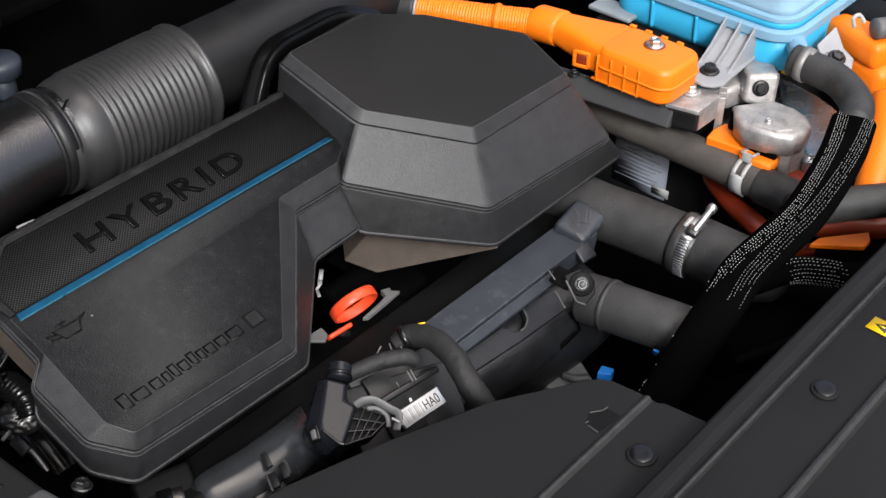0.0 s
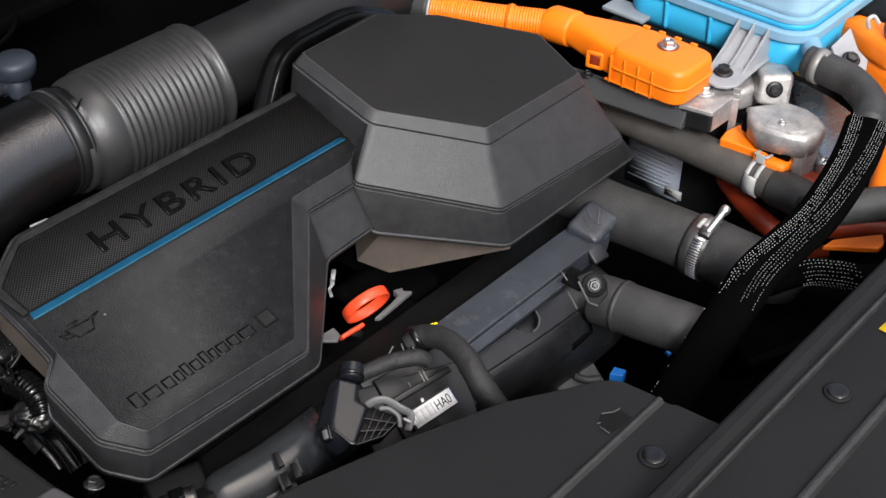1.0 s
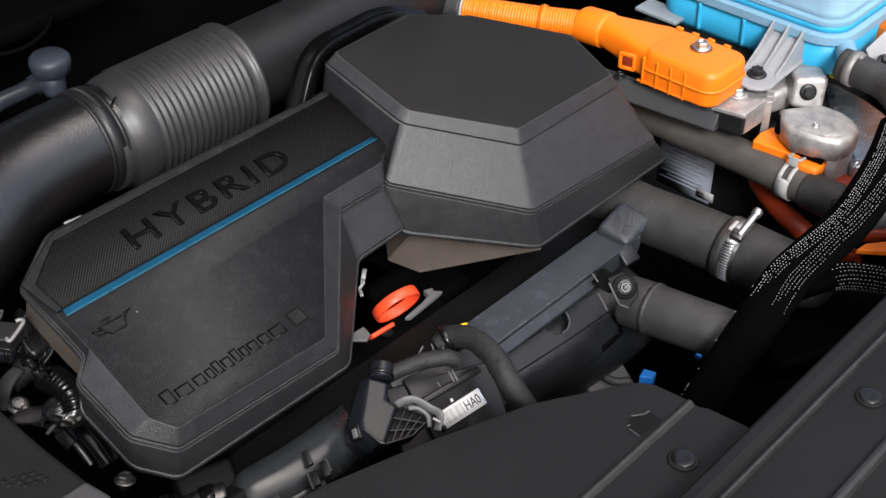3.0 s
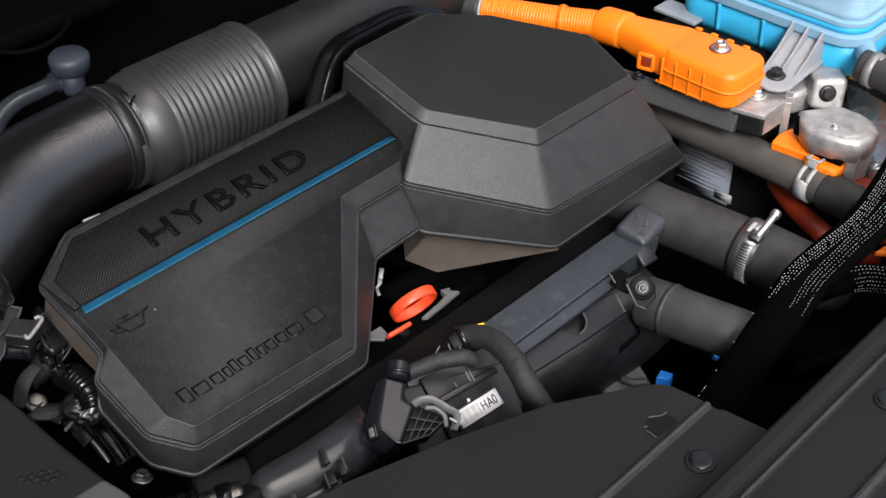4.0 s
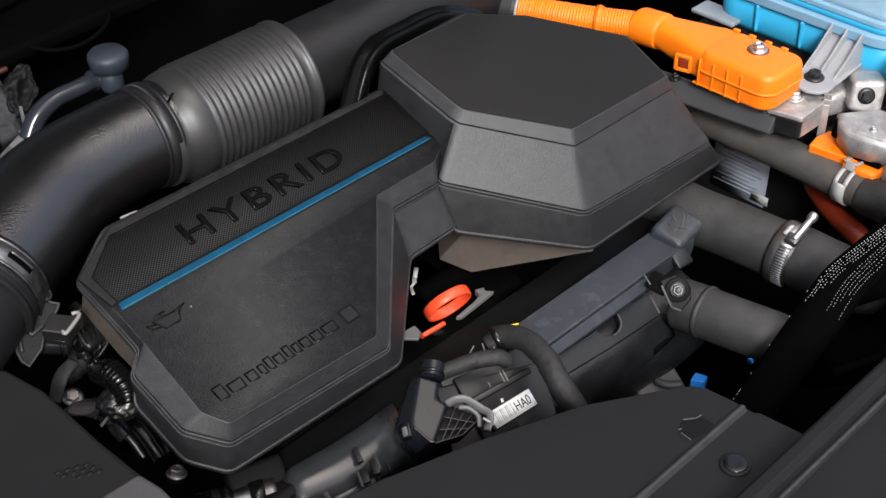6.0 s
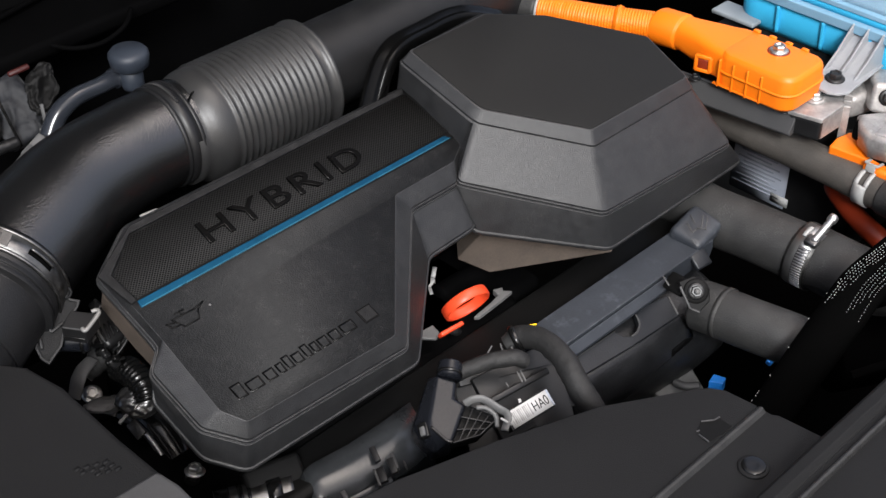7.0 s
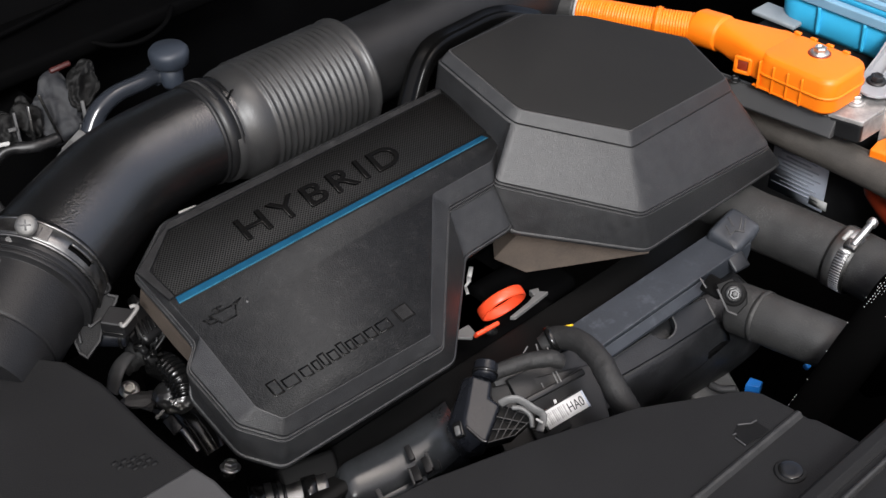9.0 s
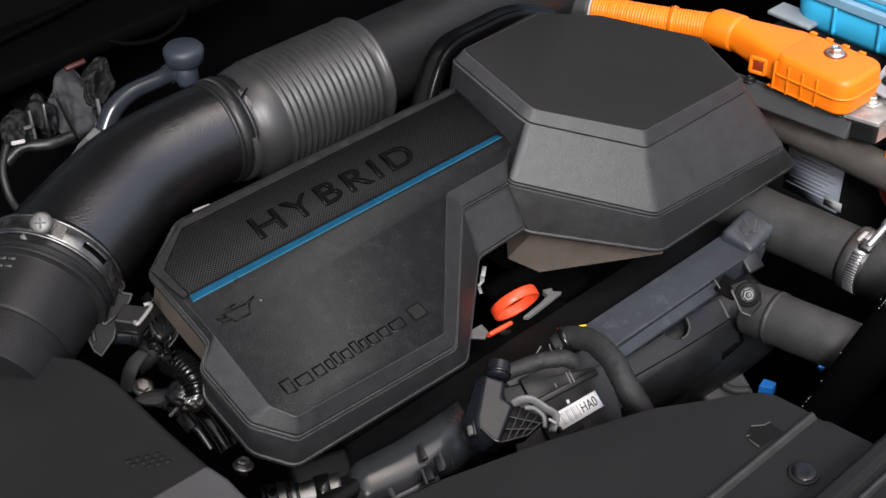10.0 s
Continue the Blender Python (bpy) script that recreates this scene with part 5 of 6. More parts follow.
part("rim", loft([[Vector((x, y, 0.819 + h)) for x, y, h in sec] for sec in (((0.1007, 0.0532, 0), (0.0945, 0.0605, 0), (0.0945, 0.0605, -0.004), (0.1007, 0.0532, -0.004)), ((0.0790, 0.0510, 0), (0.0743, 0.0555, 0), (0.0743, 0.0555, -0.004), (0.0790, 0.0510, -0.004)), ((0.0530, 0.0490, 0), (0.0490, 0.0525, 0), (0.0490, 0.0525, -0.004), (0.0530, 0.0490, -0.004)))]), CLIPGREY, under, bevel=0.0006)
part("rim_lug", prism([(0.0950, 0.0590), (0.0990, 0.0640), (0.0900, 0.0680), (0.0880, 0.0600)], 0.812, 0.8185), CLIPGREY, under, bevel=0.001)
part("corner", loft([[Vector(p) + Vector((0, 0, h)) for p in ((0.000, 0.073, 0.818), (0.016, 0.072, 0.818), (0.013, 0.060, 0.818), (0.005, 0.056, 0.818), (-0.005, 0.067, 0.818))] for h in (-0.003, 0)]), GREY, under, bevel=0.001)
# added black block that keeps the space behind these edges dark
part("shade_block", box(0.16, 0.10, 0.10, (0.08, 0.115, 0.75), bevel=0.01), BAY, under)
wire = thing("coil_wire", "thin pale wire loop under the cover", "wire")
part("loop", join(plank((0.062, 0.119, 0.822), (0.055, 0.112, 0.822), 0.004, 0.0012, bevel=0.0003), plank((0.055, 0.112, 0.822), (0.051, 0.113, 0.818), 0.0025, 0.0012, bevel=0.0003), plank((0.051, 0.112, 0.818), (0.044, 0.102, 0.820), 0.003, 0.0012, bevel=0.0003)), CLIP, wire)
part("flag", plank((0.060, 0.114, 0.836), (0.052, 0.108, 0.832), 0.004, 0.001, bevel=0.0), CLIP, wire)
cap2 = thing("filler_hose", "dark rubber hose end behind the red ring", "hose")
part("tube", tube([(0.062, 0.110, 0.800), (0.085, 0.110, 0.800), (0.110, 0.108, 0.800), (0.130, 0.112, 0.790)], 0.013, 18), BAY, cap2)

plug = thing("loom_plug", "gloss black plastic plug cap with a ribbed comb", "connector")
CAP_N = Vector((-0.12, -0.36, 0.93))
CAP_F = [Vector(p) for p in [(-0.0685, -0.0193, 0.8704), (-0.0593, -0.0328, 0.8663), (-0.0707, -0.0417, 0.8614), (-0.0679, -0.0511, 0.8581), (-0.098, -0.0662, 0.8484), (-0.1005, -0.0621, 0.8497), (-0.1025, -0.0475, 0.8551), (-0.0986, -0.0417, 0.8578)]]
CAP_B = [Vector(p) for p in [(-0.068, -0.0091, 0.8603), (-0.0532, -0.0272, 0.8552), (-0.0637, -0.0363, 0.8504), (-0.0609, -0.0464, 0.8469), (-0.0934, -0.0619, 0.8366), (-0.1089, -0.0562, 0.8369), (-0.109, -0.0399, 0.8431), (-0.1052, -0.0297, 0.8476)]]
part("cap", loft([[p - CAP_N * 0.016 for p in CAP_B], CAP_B, CAP_F]), SATIN, plug, "satin black cap", bevel=0.0028, segs=3)
part("collar", tube([(-0.06, -0.0248, 0.865), (-0.0553, -0.0212, 0.8670), (-0.0506, -0.0175, 0.8691)], 0.0098, 24), SATIN, plug)
part("collar_band", ring_band(0.0098, 0.0022, 0.0010, 28), GLOSS, plug, m=along((-0.0576, -0.0230, 0.8660), (0.0094, 0.0073, 0.0041)))
part("latch", plank((-0.1024, -0.0377, 0.8524), (-0.1086, -0.0480, 0.8476), 0.009, 0.005, up=(-0.8, -0.2, 0.5), bevel=0.0012), GLOSS, plug)
part("latch_eye", plank((-0.1058, -0.0406, 0.8530), (-0.1096, -0.0467, 0.8502), 0.0045, 0.003, up=(-0.8, -0.2, 0.5), bevel=0.0008), GREY, plug)
part("lip", tube([CAP_F[6] + CAP_N * 0.0005, CAP_F[5].lerp(CAP_F[6], 0.5) + CAP_N * 0.0005, CAP_F[5] + CAP_N * 0.0005, CAP_F[4] + CAP_N * 0.0005], 0.0014, 10), GLOSS, plug, "rounded glossy lip")
COMB = [Vector(p) for p in [(-0.0653, -0.0485, 0.8552), (-0.0521, -0.0723, 0.8477), (-0.0748, -0.0734, 0.8443), (-0.096, -0.0647, 0.8449)]]
part("comb", loft([[p - CAP_N * 0.012 for p in COMB], [p - CAP_N * 0.0025 for p in COMB]]), BLACKPAINT, plug, bevel=0.0006)
for a, b in (((-0.0659, -0.0491, 0.856), (-0.0527, -0.0729, 0.8484)), ((-0.0762, -0.0545, 0.8525), (-0.0603, -0.0732, 0.8473)), ((-0.0863, -0.0598, 0.8492), (-0.0677, -0.0736, 0.8462)), ((-0.0966, -0.0653, 0.8457), (-0.0754, -0.074, 0.8451)), ((-0.0626, -0.055, 0.8541), (-0.0913, -0.0674, 0.8456)), ((-0.0593, -0.061, 0.8522), (-0.086, -0.0696, 0.8454)), ((-0.056, -0.0669, 0.8503), (-0.0807, -0.0718, 0.8452)), ((-0.0527, -0.0729, 0.8484), (-0.0754, -0.074, 0.8451))):
    part("comb_rib", plank(a, b, 0.0011, 0.0040, up=CAP_N, bevel=0.0003), PLASTIC, plug)
clipg = thing("plug_bail", "pale grey plastic locking bail", "clip")
part("bow", tube([(-0.067, -0.050, 0.858), (-0.062, -0.054, 0.862), (-0.056, -0.060, 0.862), (-0.052, -0.072, 0.858), (-0.048, -0.079, 0.852), (-0.058, -0.085, 0.846)], 0.0036, 12, flat=0.5, side=(0.7, -0.7, 0)), CLIPGREY, clipg)
part("bow_inner", tube([(-0.062, -0.058, 0.856), (-0.057, -0.064, 0.856), (-0.055, -0.072, 0.852), (-0.059, -0.078, 0.846)], 0.0020, 10), CLIPGREY, clipg)
for i in range(3):
    part("cell", plank(Vector((-0.055, -0.078, 0.853)) + Vector((0.0025 * i, 0.0, -0.003 * i)), Vector((-0.053, -0.084, 0.851)) + Vector((0.0025 * i, 0.0, -0.003 * i)), 0.0018, 0.004, bevel=0.0004), CLIP, clipg)

tagplate = thing("loom_tag", "white barcode label on a black loom bar", "label")
LA, LB = Vector((-0.043, -0.075, 0.838)), Vector((0.001, -0.079, 0.838))
part("bar", plank(LA - (LB - LA) * 0.05, LB + (LB - LA) * 0.04, 0.017, 0.008, bevel=0.001), PLASTIC, tagplate)
ld = (LB - LA).normalized()
ln = Vector((-0.5, -0.5, 0.7))
ln = (ln - ld * ln.dot(ld)).normalized()
ls = ln.cross(ld)
lm = Matrix((ld, ls, ln)).transposed().to_4x4()
lm.translation = LA + ln * 0.0042
LL = (LB - LA).length
paper2 = part("paper", prism([(0, -0.0072), (LL, -0.0072), (LL, 0.0072), (0, 0.0072)], 0, 0.0004), WHITE, tagplate, "white paper label", m=lm)
word("HA0", 0.010, 0.0003, INK, paper2, pose(LL * 0.56, -0.0040, 0.0006), "printed_code", "black printed characters", fit=(LL * 0.36, 0.0082))
for i in range(11):
    part("code_bar", prism([(0.002 + i * 0.0019, -0.005), (0.002 + i * 0.0019 + 0.0005 + 0.0004 * (i * 5 % 3), -0.005), (0.002 + i * 0.0019 + 0.0005 + 0.0004 * (i * 5 % 3), 0.0052), (0.002 + i * 0.0019, 0.0052)], 0.0003, 0.0006), CLIP, paper2)
part("blue_end", prism([(LL * 0.955, -0.0072), (LL, -0.0072), (LL, 0.0072), (LL * 0.955, 0.0072)], 0.0002, 0.0006), LABEL_GREY, paper2)
part("tick", plank((-0.020, -0.066, 0.842), (-0.024, -0.072, 0.842), 0.0024, 0.002, bevel=0.0005), WHITE, tagplate)

tray2 = thing("loom_tray", "dark grey plastic loom tray with bright clips", "tray")
part("sheet", plank((-0.034, -0.014, 0.825), (0.018, -0.027, 0.825), 0.030, 0.004), BELLOWS, tray2)
part("black_bar", plank((-0.034, -0.046, 0.835), (0.027, -0.054, 0.835), 0.006, 0.010), PLASTIC, tray2)
part("dark_bed", plank((-0.029, -0.038, 0.815), (0.050, -0.051, 0.815), 0.060, 0.006), PLASTIC, tray2)
part("front_bed", plank((-0.051, -0.033, 0.800), (0.037, -0.075, 0.800), 0.080, 0.010), PLASTIC, tray2)
for p, q in (((0.001, -0.044, 0.845), (-0.003, -0.054, 0.842)), ((0.004, -0.045, 0.845), (0.000, -0.055, 0.842)), ((-0.008, -0.040, 0.836), (-0.012, -0.051, 0.833)), ((-0.007, -0.016, 0.850), (0.003, -0.013, 0.853)), ((0.010, -0.016, 0.853), (0.005, -0.025, 0.850)), ((0.012, -0.027, 0.855), (0.009, -0.034, 0.852))):
    part("bright_clip", plank(p, q, 0.0013, 0.0012, bevel=0.0004), CLIPGREY, tray2)

loom = thing("taped_loom", "thick cable loom wrapped in black cloth tape", "cable loom")
part("main_run", tube([(0.021, -0.014, 0.842), (0.032, -0.021, 0.850), (0.036, -0.042, 0.856), (0.031, -0.069, 0.855), (0.024, -0.091, 0.845), (0.024, -0.107, 0.830), (0.036, -0.114, 0.800)], [0.009, 0.0100, 0.0102, 0.0104, 0.0106, 0.0108, 0.0110], 28, 26, wrinkle=0.09, freq=60, profile=lambda d: 0.99 + 0.015 * ((d / 0.019) % 1.0)), TAPE, loom)
part("branch", tube([(-0.047, -0.013, 0.850), (-0.033, -0.019, 0.853), (-0.014, -0.027, 0.855), (0.004, -0.039, 0.855), (0.011, -0.045, 0.850)], [0.0062, 0.0066, 0.0072, 0.0074, 0.0064], 28, 26, wrinkle=0.12, freq=80, profile=lambda d: 0.985 + 0.03 * ((d / 0.013) % 1.0)), TAPE, loom)
part("loom_ring", ring_band(0.0108, 0.006, 0.0016, 30), GLOSS, loom, m=along((0.028, -0.018, 0.848), (0.5, -0.3, 0.25)))
part("yellow_end", plank((0.040, -0.019, 0.856), (0.047, -0.024, 0.857), 0.0016, 0.0012, bevel=0.0), YELLOW, loom)

SMOKE = material("smoky_dark_plastic", (0.030, 0.033, 0.036), 0.22, grain=0.12, grain_scale=300, patch=0.35, patch_scale=25, rough_var=0.1)
sump = thing("belt_guard", "smoky dark plastic belt guard under the cover's front edge", "guard")


def bent_sheet(back, front, turn, thick=0.003):
    """A sheet between two edges whose first end curls down over a radius of turn."""
    n, rings = 7, []
    b0, f0 = Vector(back[0]), Vector(front[0])
    along_b, along_f = (Vector(back[1]) - b0).normalized(), (Vector(front[1]) - f0).normalized()
    for k in range(n + 1):
        a = radians(100) * (1 - k / n)
        off, down = turn * math.sin(a), turn * (1 - math.cos(a))
        rings.append((b0 - along_b * off - Vector((0, 0, down)), f0 - along_f * off - Vector((0, 0, down))))
    rings += [(Vector(p), Vector(q)) for p, q in zip(back[1:], front[1:])]
    dn = Vector((0, 0, -thick))
    return loft([[p, p.lerp(q, 0.5) + Vector((0, 0, 0.001)), q, q + Vector((0, -0.004, -0.02)), q + dn, p + dn] for p, q in rings])


part("shell", bent_sheet([(-0.168, 0.020, 0.815), (-0.137, 0.016, 0.815), (-0.099, 0.015, 0.815), (-0.066, 0.016, 0.815)], [(-0.178, -0.010, 0.801), (-0.152, -0.017, 0.802), (-0.114, -0.023, 0.802), (-0.080, -0.026, 0.802)], 0.017), SMOKE, sump, "smooth curled sheet")
part("front_lip", plank((-0.172, -0.020, 0.800), (-0.128, -0.028, 0.801), 0.006, 0.004, bevel=0.001), SMOKE, sump)
for p, q, w, mt in (((-0.138, -0.018, 0.812), (-0.145, -0.033, 0.809), 0.0022, PAD), ((-0.134, -0.019, 0.811), (-0.140, -0.032, 0.809), 0.0075, PLASTIC), ((-0.117, -0.016, 0.813), (-0.123, -0.030, 0.810), 0.0030, PAD), ((-0.121, -0.018, 0.812), (-0.127, -0.031, 0.809), 0.0060, PLASTIC), ((-0.114, -0.027, 0.811), (-0.117, -0.034, 0.809), 0.0014, PAD), ((-0.124, 0.000, 0.814), (-0.129, -0.013, 0.811), 0.0050, PLASTIC), ((-0.170, -0.016, 0.810), (-0.173, -0.027, 0.806), 0.0040, PAD)):
    part("clip", plank(p, q, w, 0.004, bevel=0.0008), mt, sump)
part("black_web", plank((-0.222, 0.038, 0.796), (-0.175, 0.024, 0.796), 0.05, 0.02, bevel=0.004), BLACKPAINT, sump)
bushing = thing("bearing_sleeve", "bright steel sleeve between black rubber rings", "bearing")
BA, BB = Vector((-0.245, 0.052, 0.795)), Vector((-0.190, 0.022, 0.795))
part("sleeve", tube([BA, BA.lerp(BB, 0.5), BB], 0.0150, 28), CLAMP, bushing)
for k, w, r in ((0.10, 0.012, 0.0160), (0.33, 0.0045, 0.0158), (0.44, 0.0030, 0.0156), (0.76, 0.0120, 0.0165)):
    part("rubber_ring", ring_band(0.0148, w, r - 0.0148, 32), GLOSS, bushing, m=along(BA.lerp(BB, k), BB - BA))

sensor = thing("blue_plug", "bright blue plastic plug deep in the bay", "connector")
part("body", loft([[Vector(p) + Vector((0, 0, h)) for p in ((0.224, -0.093, 0.720), (0.236, -0.090, 0.720), (0.240, -0.102, 0.720), (0.231, -0.105, 0.720))] for h in (-0.012, 0)]), BLUE_CONN, sensor, bevel=0.001)
plate2 = thing("cast_bracket", "dull cast metal bracket deep in the bay", "bracket")
part("plate", plank((0.186, -0.061, 0.700), (0.239, -0.067, 0.700), 0.034, 0.012, bevel=0.004), GREY, plate2)
part("fold", tube([(0.207, -0.065, 0.712), (0.210, -0.077, 0.712), (0.220, -0.086, 0.712)], 0.004, 10), PAD, plate2)
part("speck", plank((0.264, -0.130, 0.740), (0.272, -0.129, 0.740), 0.006, 0.005), BLUE_CONN, sensor)

# ---- left of the cover: throttle inlet, sensors, pulley, washer filler ----
inlet = thing("inlet_housing", "grey-black air inlet housing with a bolted sensor flange", "air duct")
IC = Vector((-0.302, 0.230, 0.957))
IAX = Vector((-0.80, -0.56, -0.18)).normalized()
part("band_seat", lathe([(0.0535, -0.016), (0.0545, -0.012), (0.0545, 0.012), (0.0535, 0.016)], 48), PLASTIC, inlet, m=along(IC, IAX))
part("barrel", lathe([(0.0535, 0.010), (0.0545, 0.012), (0.0545, 0.0155), (0.0530, 0.0162), (0.0530, 0.0180), (0.0552, 0.0186), (0.0556, 0.0205), (0.0552, 0.0222), (0.0525, 0.0228), (0.0500, 0.0240), (0.0470, 0.060), (0.0460, 0.0680), (0.0448, 0.0690), (0.0448, 0.0705), (0.0462, 0.0715), (0.0480, 0.110)], 64), HOUSING, inlet, "grey-black barrel with a double lip", bevel=0.0004, m=along(IC, IAX))
part("lip_notch", ring_band(0.0532, 0.0050, 0.0026, 10, 0.30, 0.75), HOUSING, inlet, "raised step in the lip", m=facing(IC + IAX * 0.024, IAX, (0, 0, 1)))
for i in range(5):
    for j in range(2):
        part("moulded_bar", box(0.0010, 0.006 - 0.001 * (i % 3), 0.0022, (0.0496 - 0.0006 * j, 0, 0.028 + 0.007 * j), m=Matrix.Rotation(0.05 + i * 0.15, 4, "Z")), PAD, inlet, m=facing(IC, IAX, (0, 0, 1)))
fa, fb = Vector((-0.258, 0.203, 0.936)), Vector((-0.313, 0.158, 0.926))
fd = (fb - fa).normalized()
fm = facing((fa + fb) / 2, (-0.25, -0.62, 0.74), fd)
FL = (fb - fa).length
FLANGE_OUT = [tuple((fm.inverted() @ Vector(p))[:2]) for p in ((-0.2656, 0.1934, 0.9478), (-0.2635, 0.1868, 0.9429), (-0.2587, 0.1826, 0.9410), (-0.2623, 0.1804, 0.9380), (-0.2780, 0.1761, 0.9291), (-0.2870, 0.1692, 0.9203), (-0.3013, 0.1662, 0.9129), (-0.3042, 0.1717, 0.9165), (-0.3035, 0.1783, 0.9223), (-0.2989, 0.1832, 0.9280))]
part("flange", prism(FLANGE_OUT, -0.012, 0.0), FLANGE, inlet, "mottled grey sensor flange", bevel=0.0014, m=fm)
part("flange_rim", loft([outset([(*p, 0.0) for p in FLANGE_OUT], d, h) for d, h in ((0.0006, -0.004), (0.0006, 0.0016), (-0.0014, 0.0016), (-0.0014, -0.001))], False, False), HOUSING, inlet, "raised rim", bevel=0.0004, m=fm)
for p, q in (((-0.006, -0.006), (0.004, 0.0)), ((0.004, 0.0), (-0.006, 0.006)), ((0.010, -0.007), (0.018, -0.002))):
    part("pressed_arrow", plank((*p, 0.0022), (*q, 0.0022), 0.0022, 0.0016, up=(0, 0, 1), bevel=0.0004), HOUSING, inlet, m=fm)
part("flange_boss", lathe([(0.0052, -0.001), (0.0052, 0.003), (0.0036, 0.0034), (0.0034, 0.001), (0, 0.001)], 20), FLANGE, inlet, m=fm @ Matrix.Translation((-FL / 2 + 0.007, 0, 0)))
part("flange_neck", plank((-0.277, 0.204, 0.915), (-0.290, 0.219, 0.915), 0.03, 0.03, bevel=0.006), PLASTIC, inlet)

band = thing("band_clamp", "bright steel band clamp round the intake elbow", "clamp", facing(IC - IAX * 0.002, IAX, (0, 0, 1)))
part("band", ring_band(0.0548, 0.0190, 0.0012, 64), CLAMP, band)
part("band_edge", ring_band(0.0548, 0.002, 0.0020, 64), CLAMP, band, m=Matrix.Translation((0, 0, 0.0088)))
part("band_edge", ring_band(0.0548, 0.002, 0.0020, 64), CLAMP, band, m=Matrix.Translation((0, 0, -0.0088)))
SCREW = material("dull_screw_zinc", (0.125, 0.124, 0.120), 0.5, metal=0.7, grain=0.2, grain_scale=500, patch=0.3, patch_scale=200)
part("tongue", ring_band(0.0562, 0.0135, 0.0012, 18, -0.50, 0.42), CLAMP, band, "overlapped band end", bevel=0.0004)
# band is uncut; the slot's darkness is a black strip on it
part("slot", ring_band(0.0561, 0.0045, 0.0004, 10, -1.18, -0.78), BAY, band, "black strip put in for the punched slot's shade")
part("slot_flap", ring_band(0.0563, 0.0022, 0.0014, 10, -1.20, -0.80), CLAMP, band, m=Matrix.Translation((0, 0, -0.0030)))
bs = thing("clamp_screw", "bright cross-head clamp screw with a lock tab", "screw", along((-0.306, 0.209, 1.020), (-0.45, -0.62, 0.64)))
part("screw_head", lathe([(0.0062, -0.016), (0.0062, -0.004), (0.0082, -0.003), (0.0088, 0.000), (0.0082, 0.0026), (0.0062, 0.0036), (0.0032, 0.0042), (0.0, 0.0044)], 28), SCREW, bs)
part("cross", join(box(0.008, 0.0014, 0.001, (0, 0, 0.0042)), box(0.0014, 0.008, 0.001, (0, 0, 0.0043))), CLIPGREY, bs)
part("barrel_nut", tube([(-0.012, -0.010, -0.012), (-0.030, -0.022, -0.014)], 0.0065, 14), GREY, bs)
part("hook", ring_band(0.0550, 0.012, 0.0040, 14, 0.64, 0.80), CLAMP, band)
for i in range(5):
    part("stamp_bar", box(0.0008, 0.0012, 0.007, (0.0576, 0, 0), m=Matrix.Rotation(-0.36 + i * 0.055, 4, "Z")), GREY, band)

sens = thing("sensor_plug", "black sensor plug with a pale grey lock clip", "connector")
SENS_TOP = [Vector(p) for p in ((-0.2697, 0.1772, 0.9419), (-0.2556, 0.1608, 0.9400), (-0.2729, 0.1537, 0.9369), (-0.2848, 0.1685, 0.9386))]
part("body", loft([[p + Vector((0, 0, h)) for p in SENS_TOP] for h in (-0.014, 0)]), PLASTIC, sens, "square black plug body", bevel=0.0016)
part("body_groove", plank(SENS_TOP[3].lerp(SENS_TOP[2], 0.06) + Vector((-0.0004, -0.0006, -0.0085)), SENS_TOP[3].lerp(SENS_TOP[2], 0.94) + Vector((-0.0004, -0.0006, -0.0085)), 0.0016, 0.0016, up=(-0.7, -0.7, 0.1), bevel=0.0004), GLOSS, sens)
part("step", plank((-0.259, 0.230, 0.877), (-0.246, 0.211, 0.877), 0.012, 0.014, bevel=0.002), PLASTIC, sens)
part("lock_clip", tube([(-0.2594, 0.1641, 0.9415), (-0.2562, 0.1630, 0.9418), (-0.2562, 0.1592, 0.9412), (-0.2698, 0.1530, 0.9386), (-0.2738, 0.1524, 0.9380), (-0.2738, 0.1556, 0.9386)], 0.0017, 10), CLIPSTEEL, sens, "pale grey lock clip")
part("rear_block", plank((-0.245, 0.201, 0.880), (-0.218, 0.207, 0.880), 0.030, 0.022, bevel=0.003), PLASTIC, sens)
for k in range(5):
    part("block_rib", plank(Vector((-0.242, 0.199, 0.890)) + Vector((0.0045 * k, 0.0010 * k, 0.0008)), Vector((-0.245, 0.187, 0.884)) + Vector((0.0045 * k, 0.0010 * k, 0.0008)), 0.0016, 0.005, bevel=0.0004), GLOSS, sens)
part("taped_wire", tube([(-0.233, 0.219, 0.882), (-0.224, 0.211, 0.874), (-0.234, 0.204, 0.864), (-0.246, 0.202, 0.857), (-0.259, 0.202, 0.852)], [0.010, 0.013, 0.013, 0.010, 0.008], 16, profile=lambda s: 1 + 0.06 * math.sin(s / 0.007 * 6.28)), TAPE, sens, "taped wires")
part("wire_wrap", tube([(-0.219, 0.214, 0.877), (-0.224, 0.200, 0.870), (-0.233, 0.191, 0.862)], 0.006, 12, profile=lambda s: 1 + 0.08 * math.sin(s / 0.005 * 6.28)), GLOSS, sens)
part("lower_barrel", tube([(-0.284, 0.184, 0.914), (-0.275, 0.175, 0.914), (-0.266, 0.166, 0.914)], 0.0078, 20), SATIN, sens, "round black plug barrel")
part("barrel_ring", ring_band(0.0078, 0.0025, 0.0012, 24), GLOSS, sens, m=along((-0.2685, 0.1685, 0.914), (0.7, -0.7, 0)))
rs = random.Random(5)
